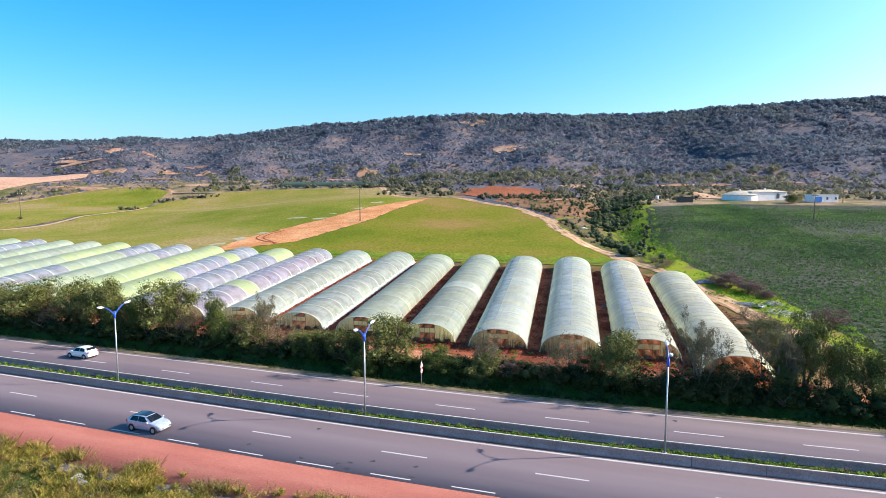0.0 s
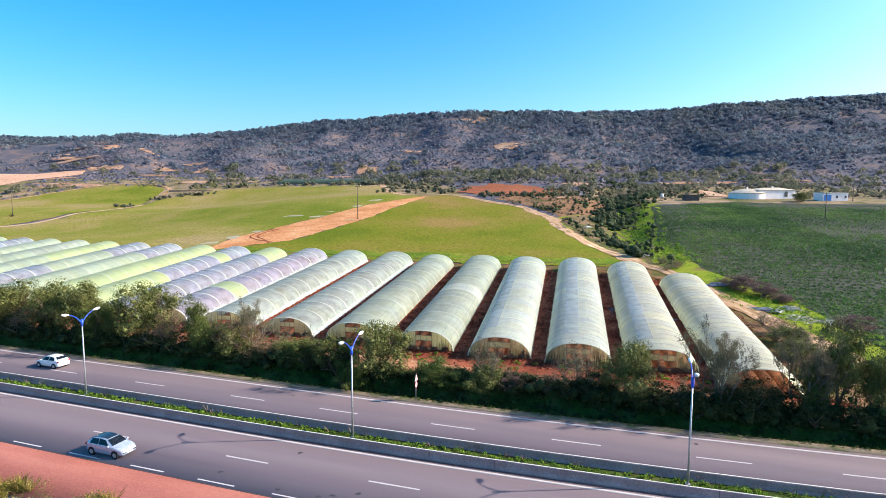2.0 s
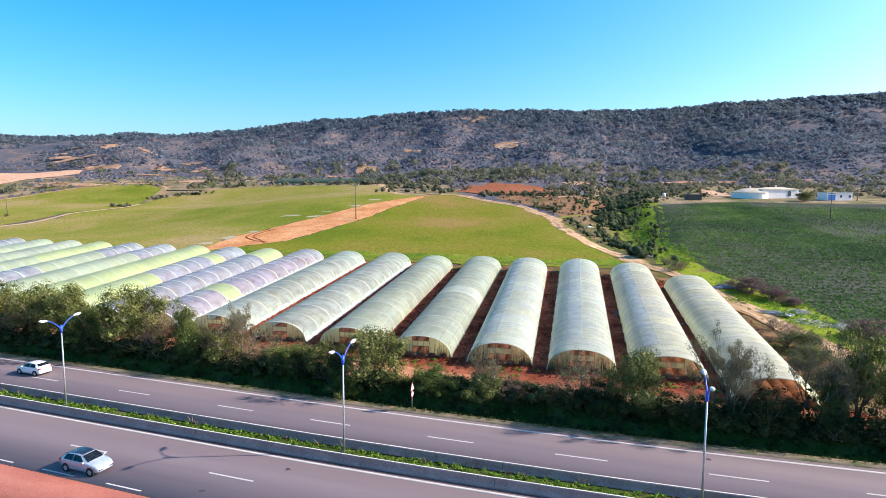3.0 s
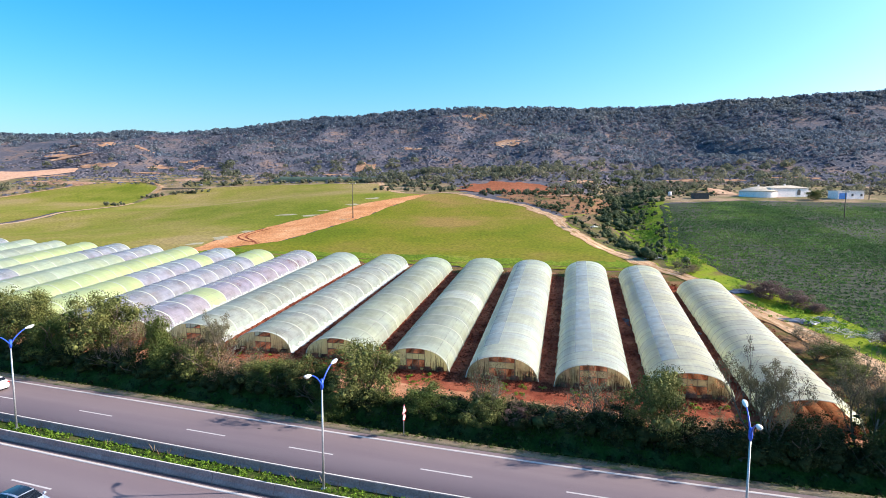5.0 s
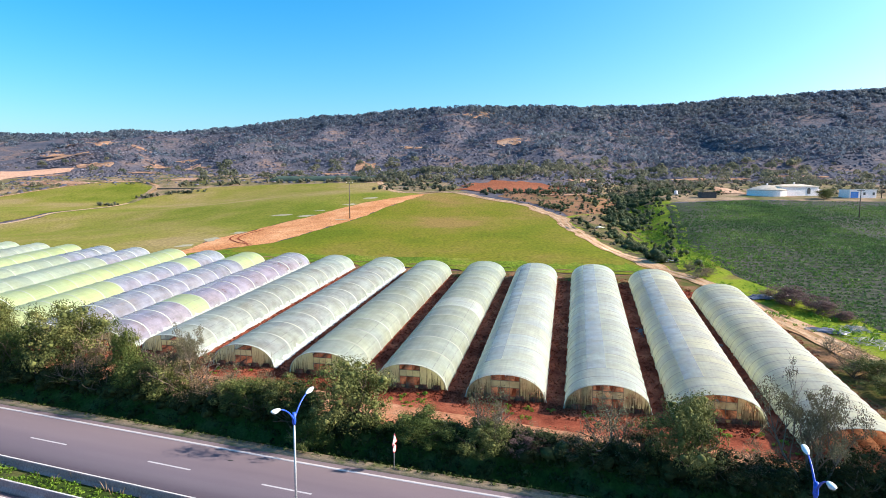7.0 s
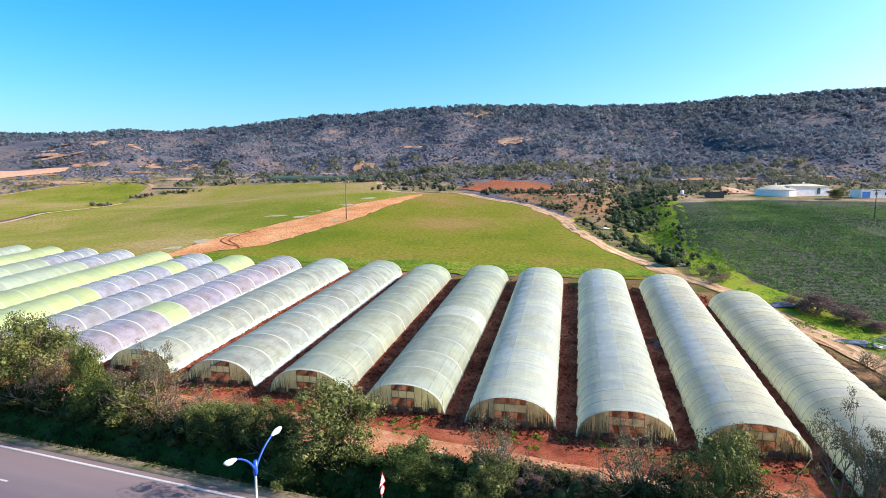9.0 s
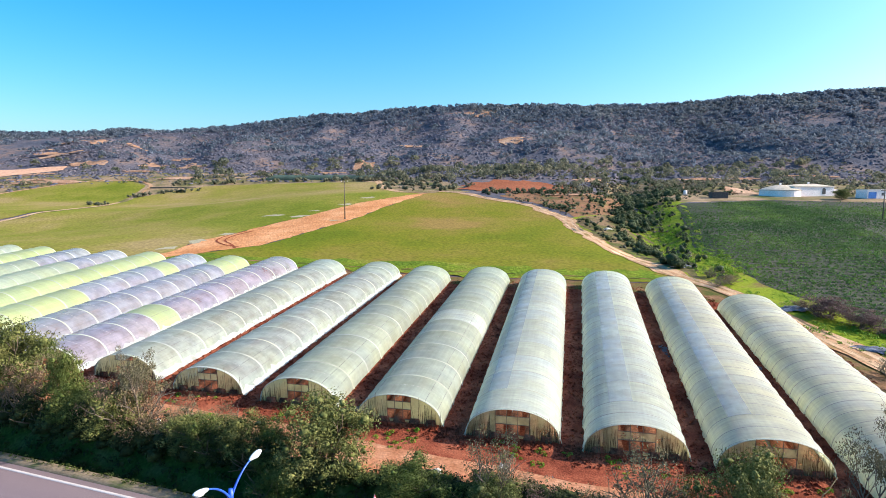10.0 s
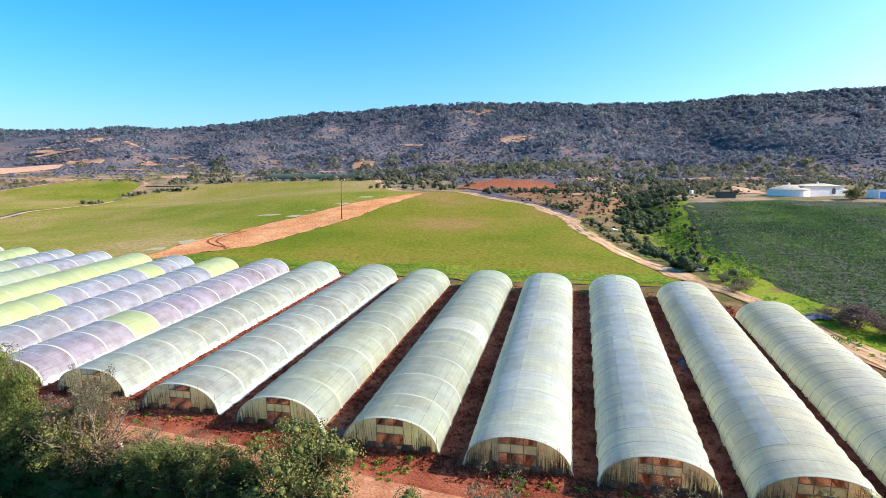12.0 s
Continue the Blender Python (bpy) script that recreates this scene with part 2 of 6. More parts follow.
M = {
    # ground colour shifted to blue to carry the hill's haze
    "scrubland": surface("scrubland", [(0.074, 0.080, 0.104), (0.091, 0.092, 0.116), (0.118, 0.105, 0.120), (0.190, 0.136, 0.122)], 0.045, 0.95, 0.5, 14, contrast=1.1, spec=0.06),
    "red_soil": surface("red_soil", [(0.14, 0.034, 0.019), (0.23, 0.060, 0.033), (0.32, 0.102, 0.056)], 0.35, 0.95, 1.0, 20, contrast=1.25, spec=0.06),
    "red_track": surface("red_track", [(0.34, 0.135, 0.068), (0.42, 0.19, 0.105), (0.49, 0.26, 0.16)], 0.5, 0.95, 0.5, 10, spec=0.06),
    "sandy_track": surface("sandy_track", [(0.40, 0.26, 0.15), (0.48, 0.32, 0.20), (0.54, 0.39, 0.26)], 0.4, 0.95, 0.4, 10, spec=0.06),
    "grass_field": surface("grass_field", [(0.104, 0.132, 0.008), (0.146, 0.152, 0.012), (0.176, 0.154, 0.022), (0.235, 0.158, 0.046)], 0.026, 0.95, 0.30, 60, contrast=1.15, spec=0.06),
    "grass_left": surface("grass_left", [(0.128, 0.152, 0.014), (0.180, 0.182, 0.026), (0.235, 0.196, 0.050), (0.285, 0.212, 0.090)], 0.022, 0.95, 0.30, 60, contrast=1.1, spec=0.06),
    "ploughed": surface("ploughed", [(0.42, 0.18, 0.075), (0.52, 0.24, 0.11), (0.58, 0.31, 0.16)], 0.12, 0.95, 0.9, 14, spec=0.06),
    "pink_field": surface("pink_field", [(0.52, 0.29, 0.19), (0.58, 0.35, 0.24)], 0.03, 0.95, 0.4, 20, spec=0.06),
    "dark_red_field": surface("dark_red_field", [(0.22, 0.074, 0.037), (0.30, 0.105, 0.055)], 0.05, 0.95, 0.5, 20, spec=0.06),
    "crop_soil": surface("crop_soil", [(0.036, 0.050, 0.029), (0.052, 0.058, 0.041), (0.076, 0.070, 0.060)], 0.04, 0.95, 0.8, 24, spec=0.06),
    "fallow_soil": surface("fallow_soil", [(0.042, 0.050, 0.037), (0.058, 0.061, 0.049), (0.080, 0.075, 0.064)], 0.06, 0.95, 0.8, 24, spec=0.06),
    "rough_earth": surface("rough_earth", [(0.055, 0.075, 0.014), (0.11, 0.09, 0.028), (0.18, 0.10, 0.055), (0.26, 0.145, 0.08)], 0.3, 0.95, 0.9, 12, spec=0.06),
    "eroded": surface("eroded", [(0.08, 0.09, 0.03), (0.16, 0.095, 0.05), (0.26, 0.13, 0.075), (0.14, 0.125, 0.05)], 0.12, 0.95, 0.9, 14, spec=0.06),
    "track_base": surface("track_base", [(0.22, 0.16, 0.06), (0.36, 0.20, 0.11), (0.46, 0.28, 0.16), (0.52, 0.35, 0.22)], 0.35, 0.95, 0.6, 12, spec=0.06),
    "fresh_grass": surface("fresh_grass", [(0.09, 0.145, 0.012), (0.13, 0.18, 0.014), (0.19, 0.19, 0.03)], 0.12, 0.95, 0.9, 14, contrast=1.4, spec=0.06),
    "dry_land": surface("dry_land", [(0.09, 0.10, 0.03), (0.16, 0.135, 0.065), (0.25, 0.18, 0.11), (0.33, 0.23, 0.15)], 0.09, 0.95, 0.7, 14, spec=0.06),
    "ravine_soil": surface("ravine_soil", [(0.055, 0.075, 0.016), (0.085, 0.088, 0.030), (0.13, 0.10, 0.05), (0.19, 0.125, 0.075)], 0.14, 0.95, 0.9, 14, spec=0.06),
    "dark_stone": surface("dark_stone", [(0.085, 0.075, 0.065), (0.14, 0.12, 0.10), (0.19, 0.155, 0.12)], 0.6, 0.95, 0.8, 8),
    "oil": surface("oil", [(0.03, 0.028, 0.03), (0.06, 0.055, 0.055)], 2.0, 0.6, 0.1, 8),
    # greens lowered to put part of the bank's shade into the colour
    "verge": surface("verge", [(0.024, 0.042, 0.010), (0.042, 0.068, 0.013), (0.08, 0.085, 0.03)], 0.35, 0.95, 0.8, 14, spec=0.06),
    "bright_verge": surface("bright_verge", [(0.05, 0.085, 0.012), (0.13, 0.19, 0.012), (0.19, 0.23, 0.016), (0.17, 0.13, 0.045)], 0.16, 0.95, 0.8, 16, contrast=0.8, spec=0.06),
    "asphalt": surface("asphalt", [(0.140, 0.106, 0.123), (0.164, 0.126, 0.142), (0.196, 0.154, 0.168)], 0.45, 0.85, 0.15, 26, contrast=0.6, worn=(-16.65, 22)),
    "shoulder": surface("shoulder", [(0.15, 0.115, 0.075), (0.21, 0.16, 0.11), (0.08, 0.09, 0.03)], 0.5, 0.95, 0.5, 12),
    "red_path": surface("red_path", [(0.275, 0.084, 0.066), (0.325, 0.108, 0.082), (0.37, 0.140, 0.108)], 0.5, 0.92, 0.3, 18, contrast=0.7, worn=(-16.65, 5)),
    "road_paint": surface("road_paint", [(0.42, 0.38, 0.38), (0.56, 0.52, 0.52)], 1.5, 0.7, 0.1, 12, contrast=0.6),
    "concrete": surface("concrete", [(0.27, 0.178, 0.172), (0.32, 0.216, 0.208), (0.38, 0.27, 0.26)], 0.6, 0.9, 0.25, 12, contrast=0.7),
    "pale_concrete": surface("pale_concrete", [(0.50, 0.46, 0.42), (0.60, 0.56, 0.52)], 0.8, 0.9, 0.25, 12),
    "galvanised": surface("galvanised", [(0.42, 0.43, 0.46), (0.52, 0.53, 0.55)], 2.0, 0.45, 0.05, 8, metal=0.6, world_space=False),
    "blue_paint": surface("blue_paint", [(0.015, 0.07, 0.50), (0.025, 0.11, 0.60)], 2.0, 0.4, 0.05, 8, world_space=False, spec=0.5),
    "white_paint": surface("white_paint", [(0.90, 0.80, 0.79), (0.95, 0.86, 0.85)], 0.6, 0.7, 0.1, 12),
    "lamp_shell": surface("lamp_shell", [(0.78, 0.79, 0.80), (0.86, 0.86, 0.86)], 3.0, 0.35, 0.0, 8, world_space=False, spec=0.5),
    "lamp_glass": surface("lamp_glass", [(0.55, 0.58, 0.60), (0.65, 0.67, 0.68)], 3.0, 0.15, 0.0, 8, world_space=False, spec=0.6),
    "bark": surface("bark", [(0.09, 0.065, 0.045), (0.16, 0.12, 0.085)], 3.0, 0.95, 0.6, 8, world_space=False),
    "twig": surface("twig", [(0.12, 0.095, 0.07), (0.20, 0.16, 0.125)], 3.0, 0.95, 0.3, 8, world_space=False),
    "reed": surface("reed", [(0.075, 0.055, 0.030), (0.21, 0.165, 0.09)], 1.5, 0.9, 0.2, 8, island=0.4),
    "pole_wood": surface("pole_wood", [(0.12, 0.09, 0.07), (0.18, 0.14, 0.11)], 2.0, 0.9, 0.3, 8, world_space=False),
    "dark_metal": surface("dark_metal", [(0.05, 0.05, 0.055), (0.09, 0.085, 0.085)], 2.0, 0.6, 0.1, 8, world_space=False),
    "hoop_pipe": surface("hoop_pipe", [(0.24, 0.24, 0.25), (0.34, 0.33, 0.33)], 2.0, 0.5, 0.05, 8, metal=0.4, world_space=False),
    "rib_strap": surface("rib_strap", [(0.38, 0.38, 0.32), (0.48, 0.47, 0.41)], 2.0, 0.7, 0.05, 8, world_space=False),
    "pale_pipe": surface("pale_pipe", [(0.62, 0.62, 0.56), (0.72, 0.71, 0.66)], 2.0, 0.5, 0.05, 8, world_space=False),
    "plastic": surface("plastic", [(0.10, 0.11, 0.15), (0.20, 0.21, 0.26)], 1.0, 0.4, 0.3, 8),
    "white_plastic": surface("white_plastic", [(0.46, 0.45, 0.40), (0.62, 0.61, 0.56)], 2.0, 0.5, 0.3, 8),
    "blue_plastic": surface("blue_plastic", [(0.03, 0.12, 0.42), (0.05, 0.18, 0.55)], 2.0, 0.5, 0.3, 8),
    "dead_wood": surface("dead_wood", [(0.42, 0.38, 0.33), (0.58, 0.54, 0.48)], 2.0, 0.9, 0.3, 8, island=0.3),
    "tyre": surface("tyre", [(0.02, 0.02, 0.02), (0.03, 0.03, 0.03)], 4.0, 0.9, 0.1, 8, world_space=False),
    "car_white": surface("car_white", [(0.78, 0.79, 0.82), (0.82, 0.83, 0.85)], 1.0, 0.25, 0.0, 8, world_space=False, spec=0.7),
    "car_silver": surface("car_silver", [(0.38, 0.43, 0.54), (0.44, 0.49, 0.60)], 1.0, 0.25, 0.0, 8, metal=0.3, world_space=False, spec=0.6),
    "car_glass": surface("car_glass", [(0.015, 0.018, 0.025), (0.025, 0.03, 0.04)], 1.0, 0.08, 0.0, 8, world_space=False, spec=0.8),
    "red_light": surface("red_light", [(0.35, 0.02, 0.02), (0.45, 0.03, 0.03)], 3.0, 0.3, 0.0, 8, world_space=False),
    "blue_door": surface("blue_door", [(0.03, 0.16, 0.50), (0.05, 0.22, 0.60)], 0.8, 0.6, 0.1, 12),
    "roof_pale": surface("roof_pale", [(0.42, 0.35, 0.27), (0.55, 0.48, 0.40)], 0.3, 0.9, 0.2, 12),
    "shade_net": surface("shade_net", [(0.034, 0.058, 0.044), (0.052, 0.086, 0.064)], 0.2, 0.9, 0.3, 12),
    "ash": surface("ash", [(0.26, 0.24, 0.15), (0.38, 0.34, 0.24)], 0.6, 0.95, 0.5, 10),
    "rock": surface("rock", [(0.26, 0.15, 0.095), (0.36, 0.205, 0.13), (0.46, 0.30, 0.205)], 0.08, 0.95, 0.7, 10, spec=0.06),
    "interior": surface("interior", [(0.11, 0.035, 0.02), (0.26, 0.085, 0.045), (0.36, 0.13, 0.07)], 0.8, 0.95, 0.8, 8),
}
LEAF = {
    "olive": leafy("olive_leaves", [(0.066, 0.082, 0.024), (0.125, 0.138, 0.040), (0.22, 0.212, 0.074)], 0.08, 0.2),
    "green": leafy("green_leaves", [(0.048, 0.076, 0.017), (0.090, 0.116, 0.028), (0.165, 0.175, 0.052)], 0.08, 0.2),
    # leaf colour lowered to put the bank's shade into brush and grass
    "dark": leafy("shade_dark_leaves", [(0.020, 0.028, 0.009), (0.034, 0.044, 0.014), (0.062, 0.070, 0.022)], 0.05),
    "brown": leafy("dry_leaves", [(0.19, 0.115, 0.07), (0.27, 0.175, 0.11), (0.20, 0.165, 0.075)], 0.15, 0.2),
    "grey": leafy("grey_leaves", [(0.11, 0.10, 0.056), (0.18, 0.162, 0.095), (0.14, 0.128, 0.070)], 0.15, 0.2),
    "purple": leafy("bare_purple_twigs", [(0.12, 0.07, 0.065), (0.19, 0.12, 0.11)], 0.15, 0.2),
    # blue haze put into the leaf colours of hill scrub and trees
    "scrub": leafy("hazed_hill_scrub", [(0.110, 0.118, 0.160), (0.136, 0.134, 0.174), (0.180, 0.158, 0.174)], 0.4, 0.28, 0.02),
    "hill_tree": leafy("hazed_tree_leaves", [(0.114, 0.143, 0.190), (0.136, 0.166, 0.208), (0.168, 0.190, 0.206)], 0.5, 0.28, 0.02),
    "oak": leafy("hill_oak_leaves", [(0.112, 0.124, 0.084), (0.154, 0.158, 0.104), (0.210, 0.198, 0.134)], 0.5, 0.28, 0.03),
    "ravine": leafy("ravine_leaves", [(0.034, 0.054, 0.027), (0.058, 0.080, 0.037), (0.098, 0.112, 0.050)], 0.2, 0.35, 0.08),
    "dry_scrub": leafy("dry_scrub_leaves", [(0.105, 0.102, 0.072), (0.152, 0.136, 0.098), (0.205, 0.172, 0.128)], 0.35, 0.3, 0.05),
    "crop": leafy("crop_leaves", [(0.050, 0.106, 0.036), (0.080, 0.154, 0.042), (0.134, 0.222, 0.052)], 0.3, 0.3, 0.05),
    "grass": leafy("wild_grass", [(0.16, 0.148, 0.022), (0.28, 0.228, 0.044), (0.38, 0.285, 0.090)], 0.2, 0.5, 0.9),
    "median": leafy("median_plants", [(0.09, 0.18, 0.02), (0.16, 0.27, 0.03), (0.22, 0.32, 0.05)], 0.35, 0.35, 0.5),
}
FILM = {
    "milky": film("milky_film", (0.57, 0.65, 0.55), 0.17, 0.55, 0.4, 0.25),
    "white": film("white_film", (0.80, 0.89, 0.81), 0.09, 0.60, 0.4, 0.22, (1.0, 1.0, 0.90), 1.0),
    "cream": film("cream_film", (0.86, 0.91, 0.79), 0.07, 0.62, 0.45, 0.22, (1.0, 0.985, 0.80), 1.0),
    "green": film("yellow_green_film", (0.58, 0.68, 0.36), 0.05),
    "clear": film("clear_film", (0.43, 0.45, 0.53), 0.32, 0.35, 0.2, 0.6, (1, 1, 1)),
    "dusky": film("dusky_film", (0.44, 0.41, 0.49), 0.34, 0.3, 0.2, 0.6, (1, 1, 1)),
    "mist": film("misty_film", (0.50, 0.560, 0.505), 0.26, 0.45, 0.3, 0.3),
    "end": film("end_film", (0.62, 0.55, 0.37), 0.42, 0.62, 0.5),
    "pale_end": film("pale_end_film", (0.80, 0.72, 0.46), 0.22, 0.62, 0.5),
    "pale": film("pale_green_film", (0.54, 0.63, 0.47), 0.12),
    "hem": film("hem_film", (0.60, 0.62, 0.60), 0.15, 0.3, 0.3),
    # greyish film for an added strip, its colour the shade beside the ridge
    "overlap": film("shade_band_film", (0.60, 0.65, 0.68), 0.42, 0.45, 0.3, 0.4, (1, 1, 0.94)),
    "seam": film("seam_film", (0.68, 0.72, 0.63), 0.10, 0.4, 0.4),
}


# ---------------------------------------------------------------- mesh helpers
def mesh_from(name, verts, faces, material, smooth=False):
    me = bpy.data.meshes.new(name)
    verts = np.asarray(verts, dtype=np.float32)
    if isinstance(faces, np.ndarray):
        n, k = faces.shape
        me.vertices.add(len(verts))
        me.vertices.foreach_set("co", verts.ravel())
        me.loops.add(n * k)
        me.loops.foreach_set("vertex_index", faces.astype(np.int32).ravel())
        me.polygons.add(n)
        me.polygons.foreach_set("loop_start", np.arange(0, n * k, k, dtype=np.int32))
        me.update(calc_edges=True)
    else:
        me.from_pydata(verts.tolist(), [], [tuple(int(i) for i in f) for f in faces])
    if smooth:
        me.polygons.foreach_set("use_smooth", np.ones(len(me.polygons), dtype=bool))
    me.materials.append(material)
    return me


def put(name, me, parent=None, m=None, label=""):
    ob = new(name, me)
    if parent is not None:
        ob.parent = parent
    if m is not None:
        ob.matrix_local = m
    return tagged(ob, label)


def part(name, bm, material, parent, label="", smooth=False):
    me = bpy.data.meshes.new(name)
    bm.to_mesh(me)
    bm.free()
    me.materials.append(material)
    if smooth:
        me.polygons.foreach_set("use_smooth", np.ones(len(me.polygons), dtype=bool))
    return put(name, me, parent, None, label)


def box(bm, x0, x1, y0, y1, z0, z1, bevel=0.0):
    made = bmesh.ops.create_cube(bm, size=1.0, matrix=Matrix.Translation(((x0 + x1) / 2, (y0 + y1) / 2, (z0 + z1) / 2))
                                 @ Matrix.Diagonal((x1 - x0, y1 - y0, z1 - z0, 1)))
    if bevel:
        edges = list({e for v in made["verts"] for e in v.link_edges})
        bmesh.ops.bevel(bm, geom=edges, offset=bevel, segments=2, affect="EDGES", profile=0.5)
    return bm


def tube(path, radii, sides=6):
    """Verts and quads of a round bar along path, with a radius at each point."""
    path = [Vector(p) for p in path]
    verts, faces = [], []
    for i, p in enumerate(path):
        d = (path[min(i + 1, len(path) - 1)] - path[max(i - 1, 0)]).normalized()
        a = d.cross(Vector((0, 0, 1)) if abs(d.z) < 0.9 else Vector((1, 0, 0))).normalized()
        b = d.cross(a)
        for k in range(sides):
            q = 2 * math.pi * k / sides
            verts.append(p + float(radii[i]) * (math.cos(q) * a + math.sin(q) * b))
    for i in range(len(path) - 1):
        for k in range(sides):
            faces.append((i * sides + k, i * sides + (k + 1) % sides, (i + 1) * sides + (k + 1) % sides, (i + 1) * sides + k))
    faces.append(tuple(range(sides - 1, -1, -1)))
    faces.append(tuple((len(path) - 1) * sides + k for k in range(sides)))
    return verts, faces


def joined(pieces):
    verts, faces = [], []
    for v, f in pieces:
        n = len(verts)
        verts += [tuple(p) for p in v]
        faces += [tuple(i + n for i in q) for q in f]
    return verts, faces


def thing(name, m, label, category, group=""):
    ob = new(name)
    ob.empty_display_size = 0.3
    ob.matrix_basis = m
    return tagged(ob, label, category, group)


# ---------------------------------------------------------------- the lie of the land
ROAD_TURN = radians(-16.65)
ALONG = np.array([math.cos(ROAD_TURN), math.sin(ROAD_TURN)])
ACROSS = np.array([-math.sin(ROAD_TURN), math.cos(ROAD_TURN)])
SLOPE_W = np.array([56, 59, 70, 95, 121, 160, 200, 248, 290, 340, 420, 460, 505, 560, 640.0])
SLOPE_Z = np.array([0, 0.12, 0.85, 2.68, 4.55, 7.2, 10.8, 17.3, 18.6, 22.5, 31, 43, 53, 66, 100.0])


def step(a, b, x):
    t = np.clip((x - a) / (b - a), 0, 1)
    return t * t * (3 - 2 * t)


def bumps(x, y, size, seed):
    """Smooth noise in -1..1 on a lattice of that size."""
    x, y = np.asarray(x, float) / size + seed * 17.3, np.asarray(y, float) / size + seed * 5.7
    xi, yi = np.floor(x), np.floor(y)
    fx, fy = x - xi, y - yi
    fx, fy = fx * fx * (3 - 2 * fx), fy * fy * (3 - 2 * fy)

    def h(a, b):
        s = np.sin(a * 127.1 + b * 311.7 + seed * 74.7) * 43758.5453
        return 2 * (s - np.floor(s)) - 1
    return ((h(xi, yi) * (1 - fx) + h(xi + 1, yi) * fx) * (1 - fy) + (h(xi, yi + 1) * (1 - fx) + h(xi + 1, yi + 1) * fx) * fy)


def crest(x):
    return 75.5 + 22 * step(-330, 10, x) + 15 * step(200, 450, x) + 6 * step(130, 330, x) + 3.5 * step(-420, -160, x) * (1 - step(120, 330, x))


def bend(u):
    """How far the road swings away from its straight line."""
    u = np.asarray(u, float)
    return -0.012 * (u + 15) + 0.00078 * np.clip(u + 32, 0, 70) ** 2 + 0.109 * np.clip(u - 38, 0, None)


def height(x, y):
    x, y = np.asarray(x, float), np.asarray(y, float)
    v = ACROSS[0] * x + ACROSS[1] * y
    k = step(130, 260, y)
    w = v / ACROSS[1] * (1 - k) + y * k
    z = np.where(w > 60, (np.interp(w - 4, SLOPE_W, SLOPE_Z) + 2 * np.interp(w, SLOPE_W, SLOPE_Z) + np.interp(w + 4, SLOPE_W, SLOPE_Z)) / 4,
                 np.interp(w, SLOPE_W, SLOPE_Z))
    z = z - 8.0 * (1 - step(-150, -30, x)) * step(150, 240, y) * (1 - step(300, 370, y))
    z = z - 1.2 * step(25, 60, x) * step(60, 80, w) * (1 - step(130, 170, w))
    z = np.where(y > 420, 31 + (z - 31) * (1 + (crest(x) - 100) / 69 * step(420, 640, y)), z)
    hill = step(380, 470, y) * (1 - 0.7 * step(560, 640, y))
    z = z + hill * (5.0 * bumps(x, y, 70, 1) + 2.5 * bumps(x, y, 28, 2))
    z = z + step(520, 620, y) * 1.5 * bumps(x, y, 40, 3)
    spur = step(400, 470, y) * (1 - step(570, 635, y))
    z = z + spur * (7.0 * bumps(x + 0.25 * y, y * 0.3, 48, 4) + 3.0 * bumps(x - 0.2 * y, y * 0.4, 21, 6))
    far = np.clip(y - 640, 0, 900)
    z = z - far * 0.10
    z = z + 4.2 * step(-40, 0, x) * (1 - step(60, 100, x)) * np.exp(-((y - 350) / 40.0) ** 2)
    z = z - 0.6 * step(62, 84, x) * step(205, 232, y) * (1 - step(262, 300, y))
    z = z + 2.6 * np.exp(-((x - 104) / 12.0) ** 2 - ((y - 274) / 7.0) ** 2)
    off = x - (42.5 + 0.21 * (y - 150))
    ravine = np.exp(-(off / np.where(off < 0, 10.0, 8.0)) ** 2) * step(130, 170, y) * (1 - step(300, 360, y))
    z = z - 3.6 * ravine
    beside = v - bend(ALONG[0] * x + ALONG[1] * y)
    z = z * np.where(beside < 75, step(56.4, 62, beside), 1)
    ditch = np.interp(beside, [56.8, 57.4, 58.1, 60.2, 61.4], [0, -1.3, -1.4, 0.3, 0])
    return z + ditch * (1 - step(90, 120, np.abs(x + 40)))


def ground_at(x, y):
    return float(height(x, y))


# the ground, one sheet to the horizon, finer where the camera passes
gx = np.concatenate([-np.geomspace(3000, 270, 22), np.arange(-260, 261, 2.5), np.geomspace(270, 3000, 22)])
gy = np.concatenate([[-600, -300, -150, -60, -20, 0], np.arange(10, 40, 1.25), np.arange(40, 96, 0.7), np.arange(96, 130, 1.25), np.arange(130, 300, 2.5), np.arange(300, 700, 5.0), np.geomspace(705, 4200, 26)])
GX, GY = np.meshgrid(gx, gy)
GZ = height(GX, GY)
across = ACROSS[0] * GX + ACROSS[1] * GY
across = across - bend(ALONG[0] * GX + ALONG[1] * GY)
GZ = GZ - 0.10 * step(30.5, 31.5, across) * (1 - step(56.1, 56.8, across))
GZ = GZ - 0.25 * step(56.4, 57.2, across) * (1 - step(60.5, 61.5, across)) * (1 - step(80, 110, np.abs(GX + 40)))
GZ = GZ + 0.06 * bumps(GX, GY, 3.0, 5) * step(56, 60, across) * (1 - step(150, 200, GY))
nx, ny = len(gx), len(gy)
idx = np.arange(nx * ny).reshape(ny, nx)
quads = np.stack([idx[:-1, :-1], idx[:-1, 1:], idx[1:, 1:], idx[1:, :-1]], -1).reshape(-1, 4)
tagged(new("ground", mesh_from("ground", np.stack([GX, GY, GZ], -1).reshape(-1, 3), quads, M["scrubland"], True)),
       "dry scrubland rising to a long hill, its colour blued for haze", "ground", kind="structure")


